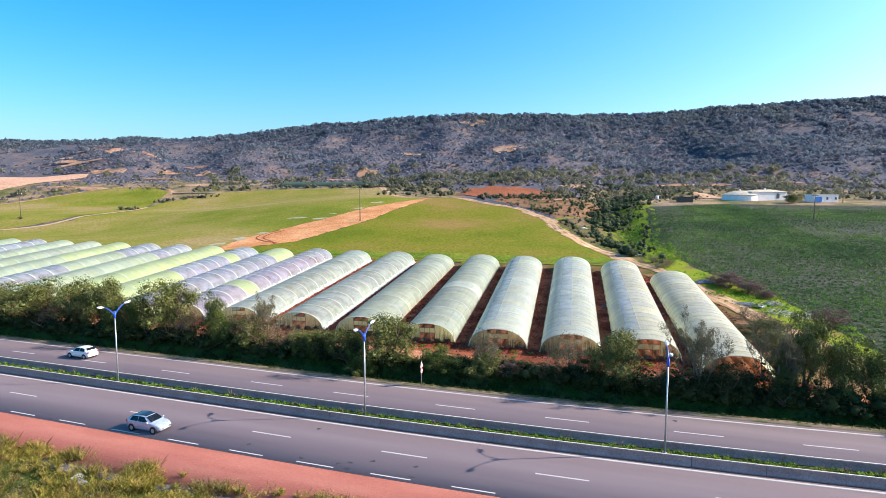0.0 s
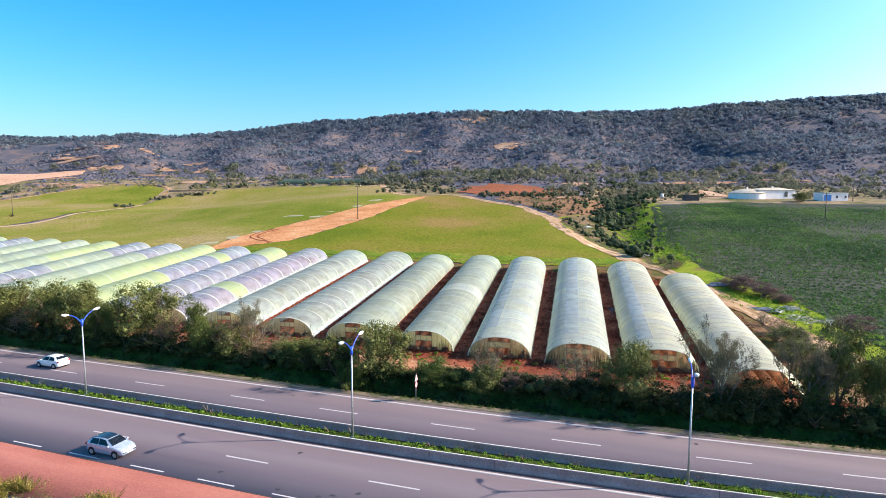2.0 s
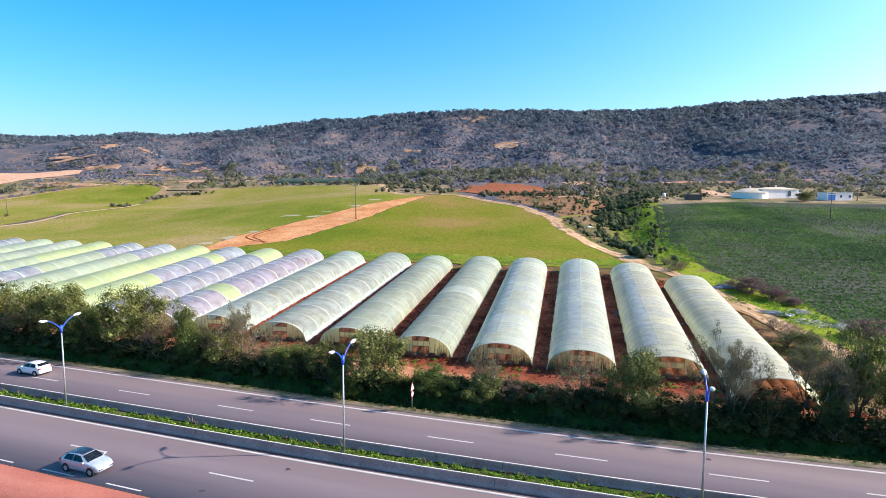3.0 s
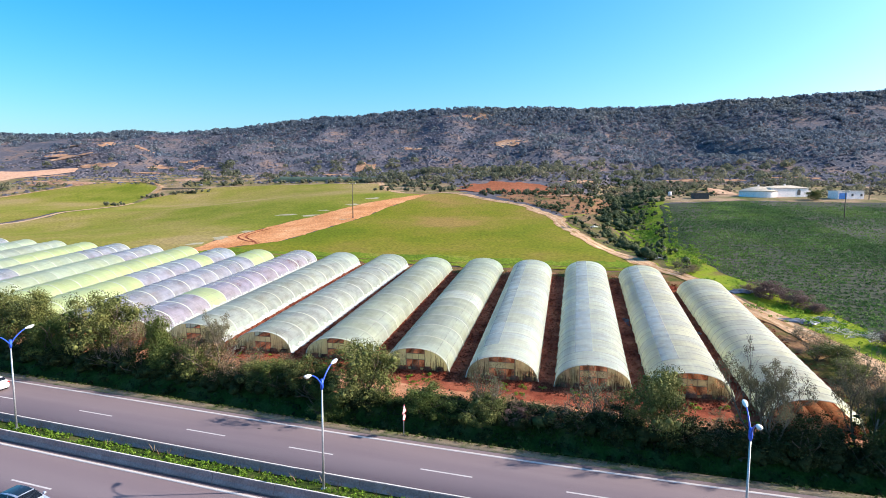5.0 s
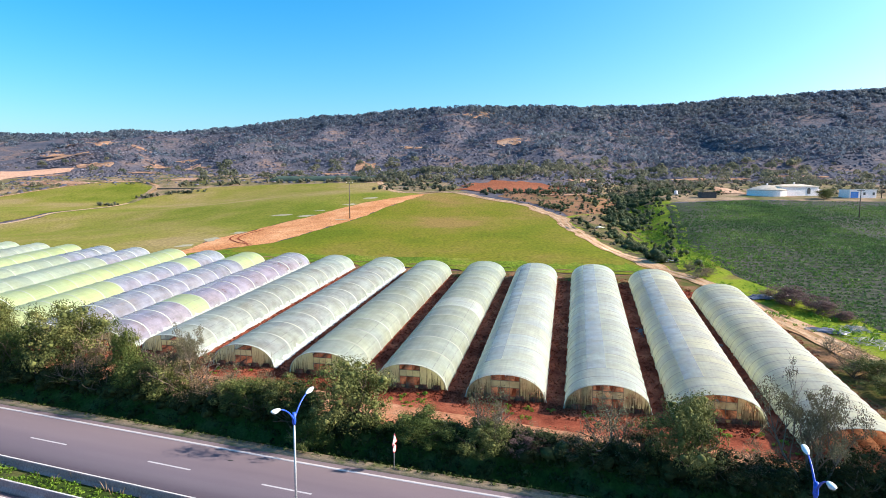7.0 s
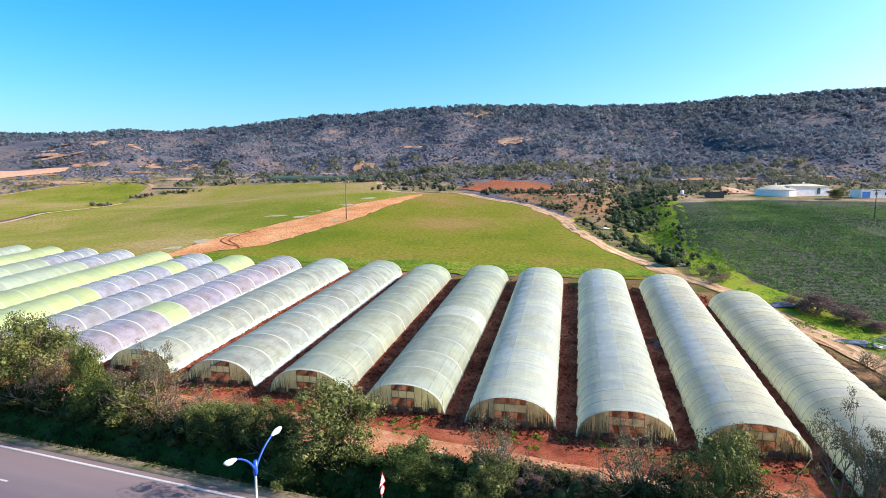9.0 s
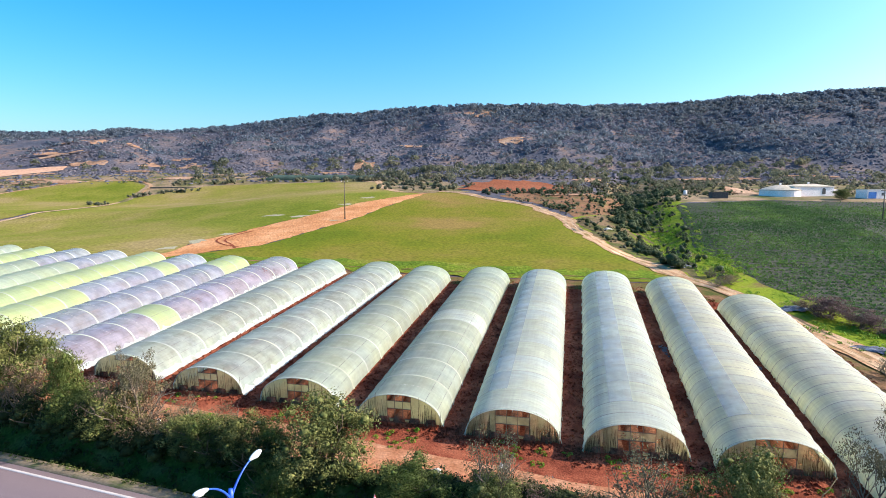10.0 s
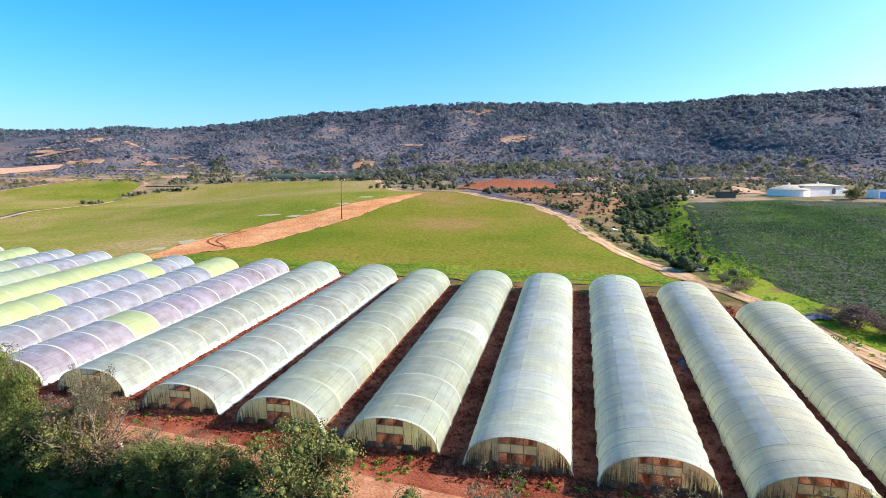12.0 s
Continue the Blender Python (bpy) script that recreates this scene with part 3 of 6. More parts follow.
def rounded(points, every):
    """A smooth line through the points, with a point about every so many metres."""
    pts = [np.array(p, float) for p in points]
    pts = [2 * pts[0] - pts[1]] + pts + [2 * pts[-1] - pts[-2]]
    out = []
    for a, b, c, d in zip(pts, pts[1:], pts[2:], pts[3:]):
        n = max(1, int(np.linalg.norm(c - b) / every))
        for i in range(n):
            t = i / n
            out.append(0.5 * (2 * b + (c - a) * t + (2 * a - 5 * b + 4 * c - d) * t * t + (3 * b - a - 3 * c + d) * t ** 3))
    out.append(pts[-2])
    return np.array(out)


def drape(name, outline, material, lift, grid, label, category, ragged=0.6, kind="structure"):
    """A sheet of ground cover that follows the land inside an outline."""
    from mathutils.geometry import delaunay_2d_cdt
    edge = []
    for a, b in zip(outline, outline[1:] + outline[:1]):
        a, b = np.array(a, float), np.array(b, float)
        n = max(1, int(np.linalg.norm(b - a) / (grid * 0.6)))
        edge += [a + (b - a) * i / n for i in range(n)]
    edge = np.array(edge)
    edge = edge + ragged * np.stack([bumps(edge[:, 0], edge[:, 1], grid, 7), bumps(edge[:, 0], edge[:, 1], grid, 8)], -1)
    lo, hi = edge.min(0), edge.max(0)
    X, Y = np.meshgrid(np.arange(lo[0], hi[0], grid), np.arange(lo[1], hi[1], grid))
    X, Y = X.ravel() + 0.31, Y.ravel() + 0.17
    ex, ey = edge[:, 0], edge[:, 1]
    fx, fy = np.roll(ex, -1), np.roll(ey, -1)
    inside = np.zeros(len(X), bool)
    for x0, y0, x1, y1 in zip(ex, ey, fx, fy):
        cut = (y0 > Y) != (y1 > Y)
        with np.errstate(divide="ignore", invalid="ignore"):
            inside ^= cut & (X < (x1 - x0) * (Y - y0) / (y1 - y0) + x0)
    pts = [Vector(p) for p in edge] + [Vector(p) for p in np.stack([X, Y], -1)[inside]]
    loop = [(i, (i + 1) % len(edge)) for i in range(len(edge))]
    vs, _, fs, *_ = delaunay_2d_cdt(pts, loop, [list(range(len(edge)))], 1, 1e-4)
    vs = np.array([(p.x, p.y) for p in vs])
    z = height(vs[:, 0], vs[:, 1]) + lift
    ob = new(name, mesh_from(name, np.column_stack([vs, z]), [tuple(f) for f in fs], material, True))
    return tagged(ob, label, category, kind=kind)


def ribbon(name, points, width, material, lift, label, category, every=2.0, ragged=0.15, shift=0.0):
    """A track that follows the land."""
    line = rounded(points, every)
    d = np.gradient(line, axis=0)
    d /= np.linalg.norm(d, axis=1)[:, None]
    side = np.stack([-d[:, 1], d[:, 0]], -1)
    cols = np.linspace(-0.5, 0.5, 5)
    wob = 1 + ragged * bumps(line[:, 0], line[:, 1], 4, 11)
    verts = []
    for c in cols:
        p = line + side * (shift + width * c * wob + ragged * 0.8 * bumps(line[:, 0] + 9 * c, line[:, 1], 2.2, 13))[:, None]
        verts.append(np.column_stack([p, height(p[:, 0], p[:, 1]) + lift - 0.04 * (abs(abs(c) - 0.25) < 0.01)]))
    verts = np.stack(verts, 1)
    n = len(line)
    ids = np.arange(n * 5).reshape(n, 5)
    faces = np.stack([ids[:-1, :-1], ids[1:, :-1], ids[1:, 1:], ids[:-1, 1:]], -1).reshape(-1, 4)[:, ::-1]
    ob = new(name, mesh_from(name, verts.reshape(-1, 3), faces, material, True))
    return tagged(ob, label, category, kind="structure")


# fields
drape("grass_field", [(-69, 140), (-62, 146), (-45.5, 159.8), (-38.5, 181), (-33.2, 195.4), (-25.8, 217.8), (-14.2, 247), (-8, 262), (-3, 255), (5.5, 240), (21, 224),
      (23.5, 213.7), (28.4, 195), (27.5, 180), (31, 156), (33.7, 133), (35.5, 121), (22, 122), (0, 127), (-30, 136), (-50, 142)],
      M["grass_field"], 0.12, 3.0, "gently domed green grass field behind the greenhouses", "field")
drape("fresh_grass", [(35, 121.6), (33, 131), (16, 131), (0, 138), (-30, 144), (-58, 152), (-65, 145), (-50, 142.3), (-30, 136.4), (0, 127.4), (22, 122.3)],
      M["fresh_grass"], 0.128, 2.0, "strip of fresher green grass along the field's lower edge", "grass", 1.8)
drape("ploughed_strip", [(-69.3, 140.5), (-63, 152), (-63.5, 168), (-58, 180.8), (-52.8, 196.2), (-44.1, 212.3), (-35.2, 227), (-24.2, 239), (-12, 252),
      (-14.2, 247), (-25.8, 217.8), (-33.2, 195.4), (-38.5, 181), (-45.5, 159.8), (-62, 146)],
      M["ploughed"], 0.16, 2.0, "strip of bare ploughed orange earth between grass fields", "field")
drape("dry_border", [(-440, 290), (-330, 262), (-250, 250), (-160, 300), (-60, 325), (-28, 240), (-8, 250), (0, 262), (-2, 300), (-20, 345), (-60, 372), (-110, 384), (-170, 388), (-225, 378), (-262, 366), (-300, 344), (-440, 330)],
      M["dry_land"], 0.09, 3.0, "dry pale earth and thin grass above the meadows", "soil", 4.0)
drape("ravine_slope", [(40, 122), (36.5, 140), (34, 158), (31.5, 180), (31.5, 196), (40, 205), (50, 214), (60, 232), (66, 246), (74, 246), (66, 226), (58, 203), (50, 183), (45, 158), (42, 130)],
      M["ravine_soil"], 0.098, 2.0, "brown and olive slope with dry weeds above the ravine", "slope", 1.5)
drape("meadow", [(-230, 190), (-190, 212), (-173, 224), (-163, 240), (-162, 275), (-163, 303), (-164, 316), (-152, 329), (-138, 341), (-106, 343), (-74, 341), (-45, 334), (-38, 310), (-31, 280),
      (-24, 262), (-16, 248), (-33, 226), (-43, 211), (-52.5, 197), (-58, 181.5), (-63.5, 168), (-63, 152), (-69, 141), (-88, 150), (-125, 160), (-165, 168), (-215, 176)],
      M["grass_left"], 0.15, 3.0, "wide pale green meadow with bare worn patches", "field")
drape("far_meadow", [(-330, 262), (-248, 313), (-231, 333), (-209, 350), (-186, 351), (-172, 341), (-168, 318), (-166, 303), (-166, 275), (-168, 242), (-176, 226), (-194, 215), (-235, 196), (-330, 190)],
      M["grass_left"], 0.15, 3.0, "green meadow on the slope behind a farm track", "field")
drape("bare_field", [(-440, 372), (-335, 408), (-272, 424), (-262, 404), (-266, 372), (-276, 344), (-350, 308), (-440, 296)],
      M["pink_field"], 0.3, 6.0, "bare pinkish ploughed field at the hill's foot", "field")
drape("red_field", [(-3, 286), (4, 310), (20, 320), (36, 314), (50, 296), (52, 272), (44, 262), (34, 258), (20, 261), (6, 272)],
      M["dark_red_field"], 0.25, 4.0, "bare dark red field below the scrub hill", "field", 4.0)
drape("crop_field", [(69, 221), (73, 228), (103, 236), (141, 230), (230, 225), (230, 90), (120, 50), (60, 56), (51, 66), (51, 80), (52.5, 90), (52.5, 99), (51, 109), (48.5, 120), (50, 154), (58, 180)],
      M["crop_soil"], 0.10, 3.0, "sloping vegetable field with grey-green soil between rows", "field")
drape("eroded_bank", [(33, 200), (30, 214), (24, 226), (14, 242), (18, 262), (36, 262), (50, 262), (62, 258), (60, 240), (54, 218), (46, 202), (40, 196)],
      M["eroded"], 0.07, 2.5, "reddish eroded slope with sparse dry grass above the ravine", "slope", 1.2)
drape("fallow_plot", [(104, 234), (103, 211), (98, 183), (89, 145), (96, 128), (150, 150), (231, 180), (231, 224), (141, 229.5)],
      M["fallow_soil"], 0.14, 3.0, "greyish fallow plot beside the vegetable rows", "field")
drape("rough_margin", [(34.5, 60.5), (37.0, 74), (39.2, 90), (41.2, 106), (42.8, 112), (43.2, 98), (45, 82), (46.4, 66), (50, 52), (42, 54.5)],
      M["rough_earth"], 0.085, 1.2, "rough brown earth with sparse grass beside the greenhouse", "soil", 0.5)
drape("bright_verge", [(36, 124), (33, 140), (31, 158), (28, 180), (28.5, 196), (40, 205), (50, 214), (60, 232), (66, 242), (73, 238), (76, 231), (73, 229), (72, 222), (60, 180), (52, 154), (51, 121),
      (53, 111), (54.5, 100), (54.5, 89), (53, 68), (62, 54), (56, 50), (46, 60), (43.2, 76), (42.2, 84), (41.4, 92), (40.4, 100), (40.5, 112)],
      M["bright_verge"], 0.08, 2.5, "rough bright green weeds along the field edge", "grass verge")
drape("dry_grass", [(74.5, 231), (103, 238), (141, 232), (175, 231), (172, 262), (135, 272), (96, 268), (72, 258), (66, 244)],
      M["dry_land"], 0.09, 3.0, "thin yellowish grass round the farm buildings", "grass")
drape("foothill_earth", [(58, 262), (72, 258), (96, 268), (135, 272), (172, 262), (215, 256), (240, 290), (205, 326), (150, 338), (105, 334), (74, 322), (62, 300)],
      M["dry_land"], 0.12, 3.0, "dry tan earth with thin weeds behind the farm", "soil", 4.0)
drape("greenhouse_yard", [(48, 50), (41, 54), (20, 59.2), (0, 65.5), (-40, 78.2), (-100, 95.5), (-215, 127.5), (-215, 175), (-165, 167), (-125, 159), (-88, 149), (-50, 141.5), (-30, 135.5), (0, 126.5), (22, 121.5),
      (38.5, 120), (41.8, 110), (42, 98), (43.8, 84), (46, 66)],
      M["red_soil"], 0.05, 1.5, "dark red tilled soil under and between the greenhouses", "soil", 0.4)
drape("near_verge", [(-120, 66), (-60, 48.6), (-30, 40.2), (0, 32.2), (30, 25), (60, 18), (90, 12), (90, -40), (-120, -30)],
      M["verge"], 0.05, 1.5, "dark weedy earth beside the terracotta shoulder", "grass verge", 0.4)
drape("field_headland", [(23, 121.2), (38.3, 119.6), (41.2, 111), (38, 108), (30, 114), (10, 118.5), (-10, 123.5), (-30, 129.5), (-88, 144), (-125, 154), (-125, 158.6), (-88, 148.6), (-50, 141.1), (-30, 135.1), (0, 126.1)],
      M["rough_earth"], 0.078, 1.5, "brown trodden headland between greenhouses and grass field", "soil", 0.6)
foot = [tuple(u * ALONG + (56.76 + float(bend(u))) * ACROSS) for u in range(-240, 41, 10)]
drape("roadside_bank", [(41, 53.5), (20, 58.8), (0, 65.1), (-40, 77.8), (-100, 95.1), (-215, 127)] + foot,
      M["verge"], 0.06, 0.7, "green bank between road and greenhouses, some shade put into its colour", "grass bank", 0.05)

for cx, cy, rx, ry in ((-59, 211, 5, 2.2), (-50, 206.5, 4, 2), (-39, 225, 4, 2), (-33.5, 238, 4, 2.5), (-63.5, 167, 3, 5), (-66, 158, 3, 4), (-47, 215.5, 3, 1.6), (-60.5, 178, 3.5, 3.5), (-36.5, 197, 3, 1.5)):
    rx, ry = 0.65 * rx, 0.6 * ry
    ring = [(cx + rx * (1 + 0.35 * math.sin(3 * a + cx)) * math.cos(a), cy + ry * (1 + 0.35 * math.sin(2 * a + cy)) * math.sin(a)) for a in np.linspace(0, 2 * math.pi, 12)[:-1]]
    drape("pale_patch", ring, M["ash"], 0.19, 1.2, "pale grey patch of ash and litter on grass", "litter", 0.7)

# farm tracks
ribbon("field_margin", [(-330, 255), (-290, 287), (-250, 312.5), (-232, 332), (-210, 350), (-186, 352), (-170, 342), (-166, 326)], 1.8, M["track_base"], 0.25, "bare orange margin above the meadow", "track")
for k, off in enumerate((0.0, 2.0)):
    ribbon("tyre_rut", [(-57 + off, 182), (-59.5 + off, 175), (-59 + off, 168), (-55 + off, 162), (-50, 158.5 - off)], 0.5, M["red_soil"], 0.22, "curved dark tyre rut in ploughed earth", "rut", 1.5)
ribbon("furrow", [(35, 122.5), (22, 125.0), (0, 130.0), (-30, 139.0), (-58, 147.5)], 0.6, M["rough_earth"], 0.15, "dark furrow along the field's lower edge", "furrow", 3.0, 0.6)
FARM_TRACK = [(-47, 350), (-45, 338), (-38, 305), (-30, 276), (-22, 256), (-12, 262), (-4, 257), (7, 239), (21.5, 222), (25, 210), (29.5, 196), (29, 181), (32, 158),
              (34, 142), (36.5, 127), (39.5, 119), (41.5, 110), (41.8, 100), (42.8, 92), (43.6, 82), (44.5, 72), (47, 62), (56, 52)]
ribbon("sandy_farm_track", FARM_TRACK, 3.8, M["track_base"], 0.19, "sandy farm track with two worn ruts", "track", 1.2, 0.35)
for off in (-0.85, 0.85):
    ribbon("track_rut", FARM_TRACK, 0.95, M["sandy_track"], 0.203, "pale worn wheel rut of the farm track", "rut", 1.2, 0.3, off)
ribbon("meadow_track", [(-260, 196), (-205, 210), (-174, 224.5), (-165, 241), (-164, 275), (-164.5, 303)], 2.4, M["sandy_track"], 0.22, "narrow pale track between two meadows", "track")
ribbon("yard_track", [(50, 51.5), (36, 55.5), (20, 60.2), (8, 63.6), (-3, 67.6), (-14, 71.6), (-24, 75.0), (-40, 79.6), (-70, 88), (-100, 97), (-160, 114), (-215, 129.5)], 4.2, M["red_track"], 0.13,
       "orange dirt track along the greenhouse ends", "track")


# ---------------------------------------------------------------- the road
def road_point(u, v):
    return np.asarray(u, float)[..., None] * ALONG + (np.asarray(v, float) + bend(u))[..., None] * ACROSS


def road_pose(u, v, z=0.0):
    """A pose on the road, x along it and y across."""
    p, q = road_point(u, v), road_point(u + 0.5, v)
    d = (q - p) / np.linalg.norm(q - p)
    return Matrix(((d[0], -d[1], 0, p[0]), (d[1], d[0], 0, p[1]), (0, 0, 1, z), (0, 0, 0, 1)))


def strip(name, v0, v1, z0, z1, material, label, category, u0=-400.0, u1=300.0):
    us = np.arange(u0, u1 + 1, 2.5)
    rows = [np.column_stack([road_point(us, np.full(len(us), v)), np.full(len(us), z)]) for v, z in ((v0, z0), (v0, z1), ((v0 + v1) / 2, z1), (v1, z1), (v1, z0))]
    verts = np.stack(rows, 1)
    ids = np.arange(len(us) * 5).reshape(-1, 5)
    faces = np.stack([ids[:-1, :-1], ids[1:, :-1], ids[1:, 1:], ids[:-1, 1:]], -1).reshape(-1, 4)
    return tagged(new(name, mesh_from(name, verts.reshape(-1, 3), faces, material)), label, category, kind="structure")


strip("road_near", 36.35, 44.85, -0.3, 0.0, M["asphalt"], "worn grey asphalt carriageway with oil spots", "road")
strip("road_far", 47.5, 55.6, -0.3, 0.0, M["asphalt"], "worn grey asphalt carriageway in low sun", "road")
strip("shoulder_far", 55.6, 56.7, -0.3, 0.004, M["shoulder"], "dusty road shoulder with thin grass", "shoulder")
strip("red_shoulder", 30.9, 36.3, -0.3, 0.03, M["red_path"], "smooth terracotta earth shoulder beside the road", "shoulder")
strip("median_soil", 45.15, 47.2, -0.2, 0.10, M["verge"], "planted soil strip between the carriageways", "median")


def barrier(name, v, seg, label):
    """A concrete barrier of separate lengths."""
    root = thing(name, road_pose(-30, v), label, "barrier")
    bm = bmesh.new()
    prof = [(-0.28, 0), (-0.28, 0.10), (-0.13, 0.30), (-0.10, 0.66), (-0.07, 0.70), (0.07, 0.70), (0.10, 0.66), (0.13, 0.30), (0.28, 0.10), (0.28, 0)]
    ends = [[bm.verts.new((u, a, b)) for a, b in prof] for u in (0.012, seg - 0.012)]
    for i in range(len(prof)):
        bm.faces.new((ends[0][i], ends[0][(i + 1) % len(prof)], ends[1][(i + 1) % len(prof)], ends[1][i]))
    bm.faces.new(ends[0][::-1]), bm.faces.new(ends[1])
    bmesh.ops.recalc_face_normals(bm, faces=bm.faces)
    me = bpy.data.meshes.new("barrier_block")
    bm.to_mesh(me), bm.free()
    me.materials.append(M["concrete"])
    cap = bmesh.new()
    box(cap, 0.0, seg, -0.055, 0.055, 0.698, 0.712)
    top = bpy.data.meshes.new("cap")
    cap.to_mesh(top), cap.free()
    top.materials.append(M["pale_concrete"])
    back = root.matrix_basis.inverted()
    for i in range(-28, 18):
        block = put("barrier_block", me, root, back @ road_pose(i * seg, v))
        put("cap", top, block, None, "pale strip along the top edge")
    return root


barrier("median_barrier", 44.97, 5.0, "grey concrete median barrier beside low planting")
barrier("median_barrier", 47.38, 5.0, "grey concrete median barrier at the far edge of the planting")


def markings(name, v, length, starts, width, label):
    """Painted dashes, each a thin raised piece."""
    root = thing(name, road_pose(-30, v), label, "road marking")
    bm = bmesh.new()
    box(bm, 0, length, -width / 2, width / 2, 0.001, 0.007)
    me = bpy.data.meshes.new("dash")
    bm.to_mesh(me), bm.free()
    me.materials.append(M["road_paint"])
    back = root.matrix_basis.inverted()
    for u in starts:
        put("dash", me, root, back @ road_pose(u, v))
    return root


markings("edge_dashes", 36.78, 3.1, [-53.9 + 6.13 * k for k in range(-14, 22)], 0.13, "white dashed edge line beside the terracotta shoulder")
markings("lane_dashes", 40.42, 3.8, [-120, -105, -89.5, -74.5, -59.3, -43.4, -29.9, -17.9, -5.8, 6.2, 18.2, 30.2, 42.2], 0.15, "white lane dashes on asphalt")
markings("lane_dashes", 51.35, 3.9, [-135, -122.8, -110.6, -98.5, -86.5, -74.6, -62.7, -50.4, -38.2, -28.2, -17.2, -6.8, 4.1, 13.9, 23.6, 33.2, 43], 0.15, "white lane dashes on asphalt")
for v, w in ((44.15, 0.26), (47.95, 0.22), (54.98, 0.26)):
    strip("edge_line", v - w / 2, v + w / 2, 0.0, 0.006, M["road_paint"], "continuous white edge line", "road marking")
strip("kerb_edge", 36.29, 36.37, -0.2, 0.035, M["oil"], "thin dark kerb between asphalt and shoulder", "kerb")

# dark oil spots on the asphalt
for k, (x, y) in enumerate(((-16.4, 44.9), (-11.5, 42.6), (-8.5, 41.8), (-7.6, 42.0), (-5.9, 42.3), (-7.6, 41.0), (-2.6, 41.5), (-2.8, 39.9), (-11.5, 48.2), (-15.8, 60.8), (-35.9, 49.4), (-26.5, 46.8), (19.8, 51.1))):
    ring = [(x + (0.20 + 0.09 * math.sin(3 * a + k)) * math.cos(a), y + (0.14 + 0.06 * math.sin(2 * a + 3 * k)) * math.sin(a)) for a in np.linspace(0, 2 * math.pi, 15)[:-1]]
    tagged(new("oil_stain", mesh_from("oil_stain", [(p, q, 0.006) for p, q in ring], [tuple(range(14))], M["oil"])), "dark oil stain on the asphalt", "stain", kind="structure")


# ---------------------------------------------------------------- tunnel greenhouses
HALF, RISE = 3.6, 2.50


def arch(s, rx=HALF, rz=RISE):
    """A point of the hoop; s from 0 at the one foot to 1 at the other."""
    a = math.pi * s
    c, q = math.cos(a), math.sin(a)
    return -rx * math.copysign(abs(c) ** 0.92, c), rz * q ** 0.86


def sheet_mesh(material, name="cover_sheet", lo=0.0, hi=1.0, out=0.0, rows=9, around=28, sag=0.05):
    """One length of film over two bays of hoops, one unit long, sagging between the hoops, with a loose hem."""
    verts, faces = [], []
    rng = random.Random(3)
    for j in range(rows):
        t = lo + (hi - lo) * j / (rows - 1)
        dip = sag * abs(math.sin(2 * math.pi * t)) ** 0.8
        for i in range(around + 1):
            x, z = arch(i / around, HALF + out - dip, RISE + out - dip)
            low = max(0.0, 0.35 - z) / 0.35
            x += math.copysign(low * rng.uniform(0.0, 0.16), x)
            verts.append((x, t, z - 0.05))
    for j in range(rows - 1):
        for i in range(around):
            a = j * (around + 1) + i
            faces.append((a, a + 1, a + around + 2, a + around + 1))
    return mesh_from(name, verts, faces, material, True)


SHEET = {k: sheet_mesh(m) for k, m in FILM.items() if k not in ("end", "pale_end", "seam", "hem", "overlap")}


def shade_band_mesh(s0, s1):
    """Greyish strip standing in for the shaded band beside the ridge, one unit long."""
    verts, faces = [], []
    for j in range(9):
        dip = 0.05 * abs(math.sin(2 * math.pi * j / 8)) ** 0.8 - 0.014
        for i in range(7):
            x, z = arch(s0 + (s1 - s0) * i / 6, HALF - dip, RISE - dip)
            verts.append((x, j / 8, z - 0.05))
    for j in range(8):
        for i in range(6):
            a = j * 7 + i
            faces.append((a, a + 1, a + 8, a + 7))
    return mesh_from("overlap", verts, faces, FILM["overlap"], True)


SHADE_BAND = [shade_band_mesh(0.33, 0.47), shade_band_mesh(0.30, 0.45), shade_band_mesh(0.35, 0.50), shade_band_mesh(0.28, 0.44)]
SEAM = sheet_mesh(FILM["seam"], "seam", -0.045, 0.045, 0.012, 2, 28, 0.0)
hv, hf = tube([(x, 0, z) for x, z in (arch(i / 20, HALF - 0.05, RISE - 0.05) for i in range(21))], [0.03] * 21, 5)
rv, rf_ = tube([(x, 0, z) for x, z in (arch(i / 28, HALF + 0.005, RISE + 0.005) for i in range(29))], [0.028] * 29, 5)
HOOP = {k: mesh_from("hoop", hv, hf, M[k], True) for k in ("hoop_pipe", "pale_pipe")}
HOOP["rib_strap"] = mesh_from("hoop", [(p[0], p[1], p[2] - 0.045) for p in rv], rf_, M["rib_strap"], True)


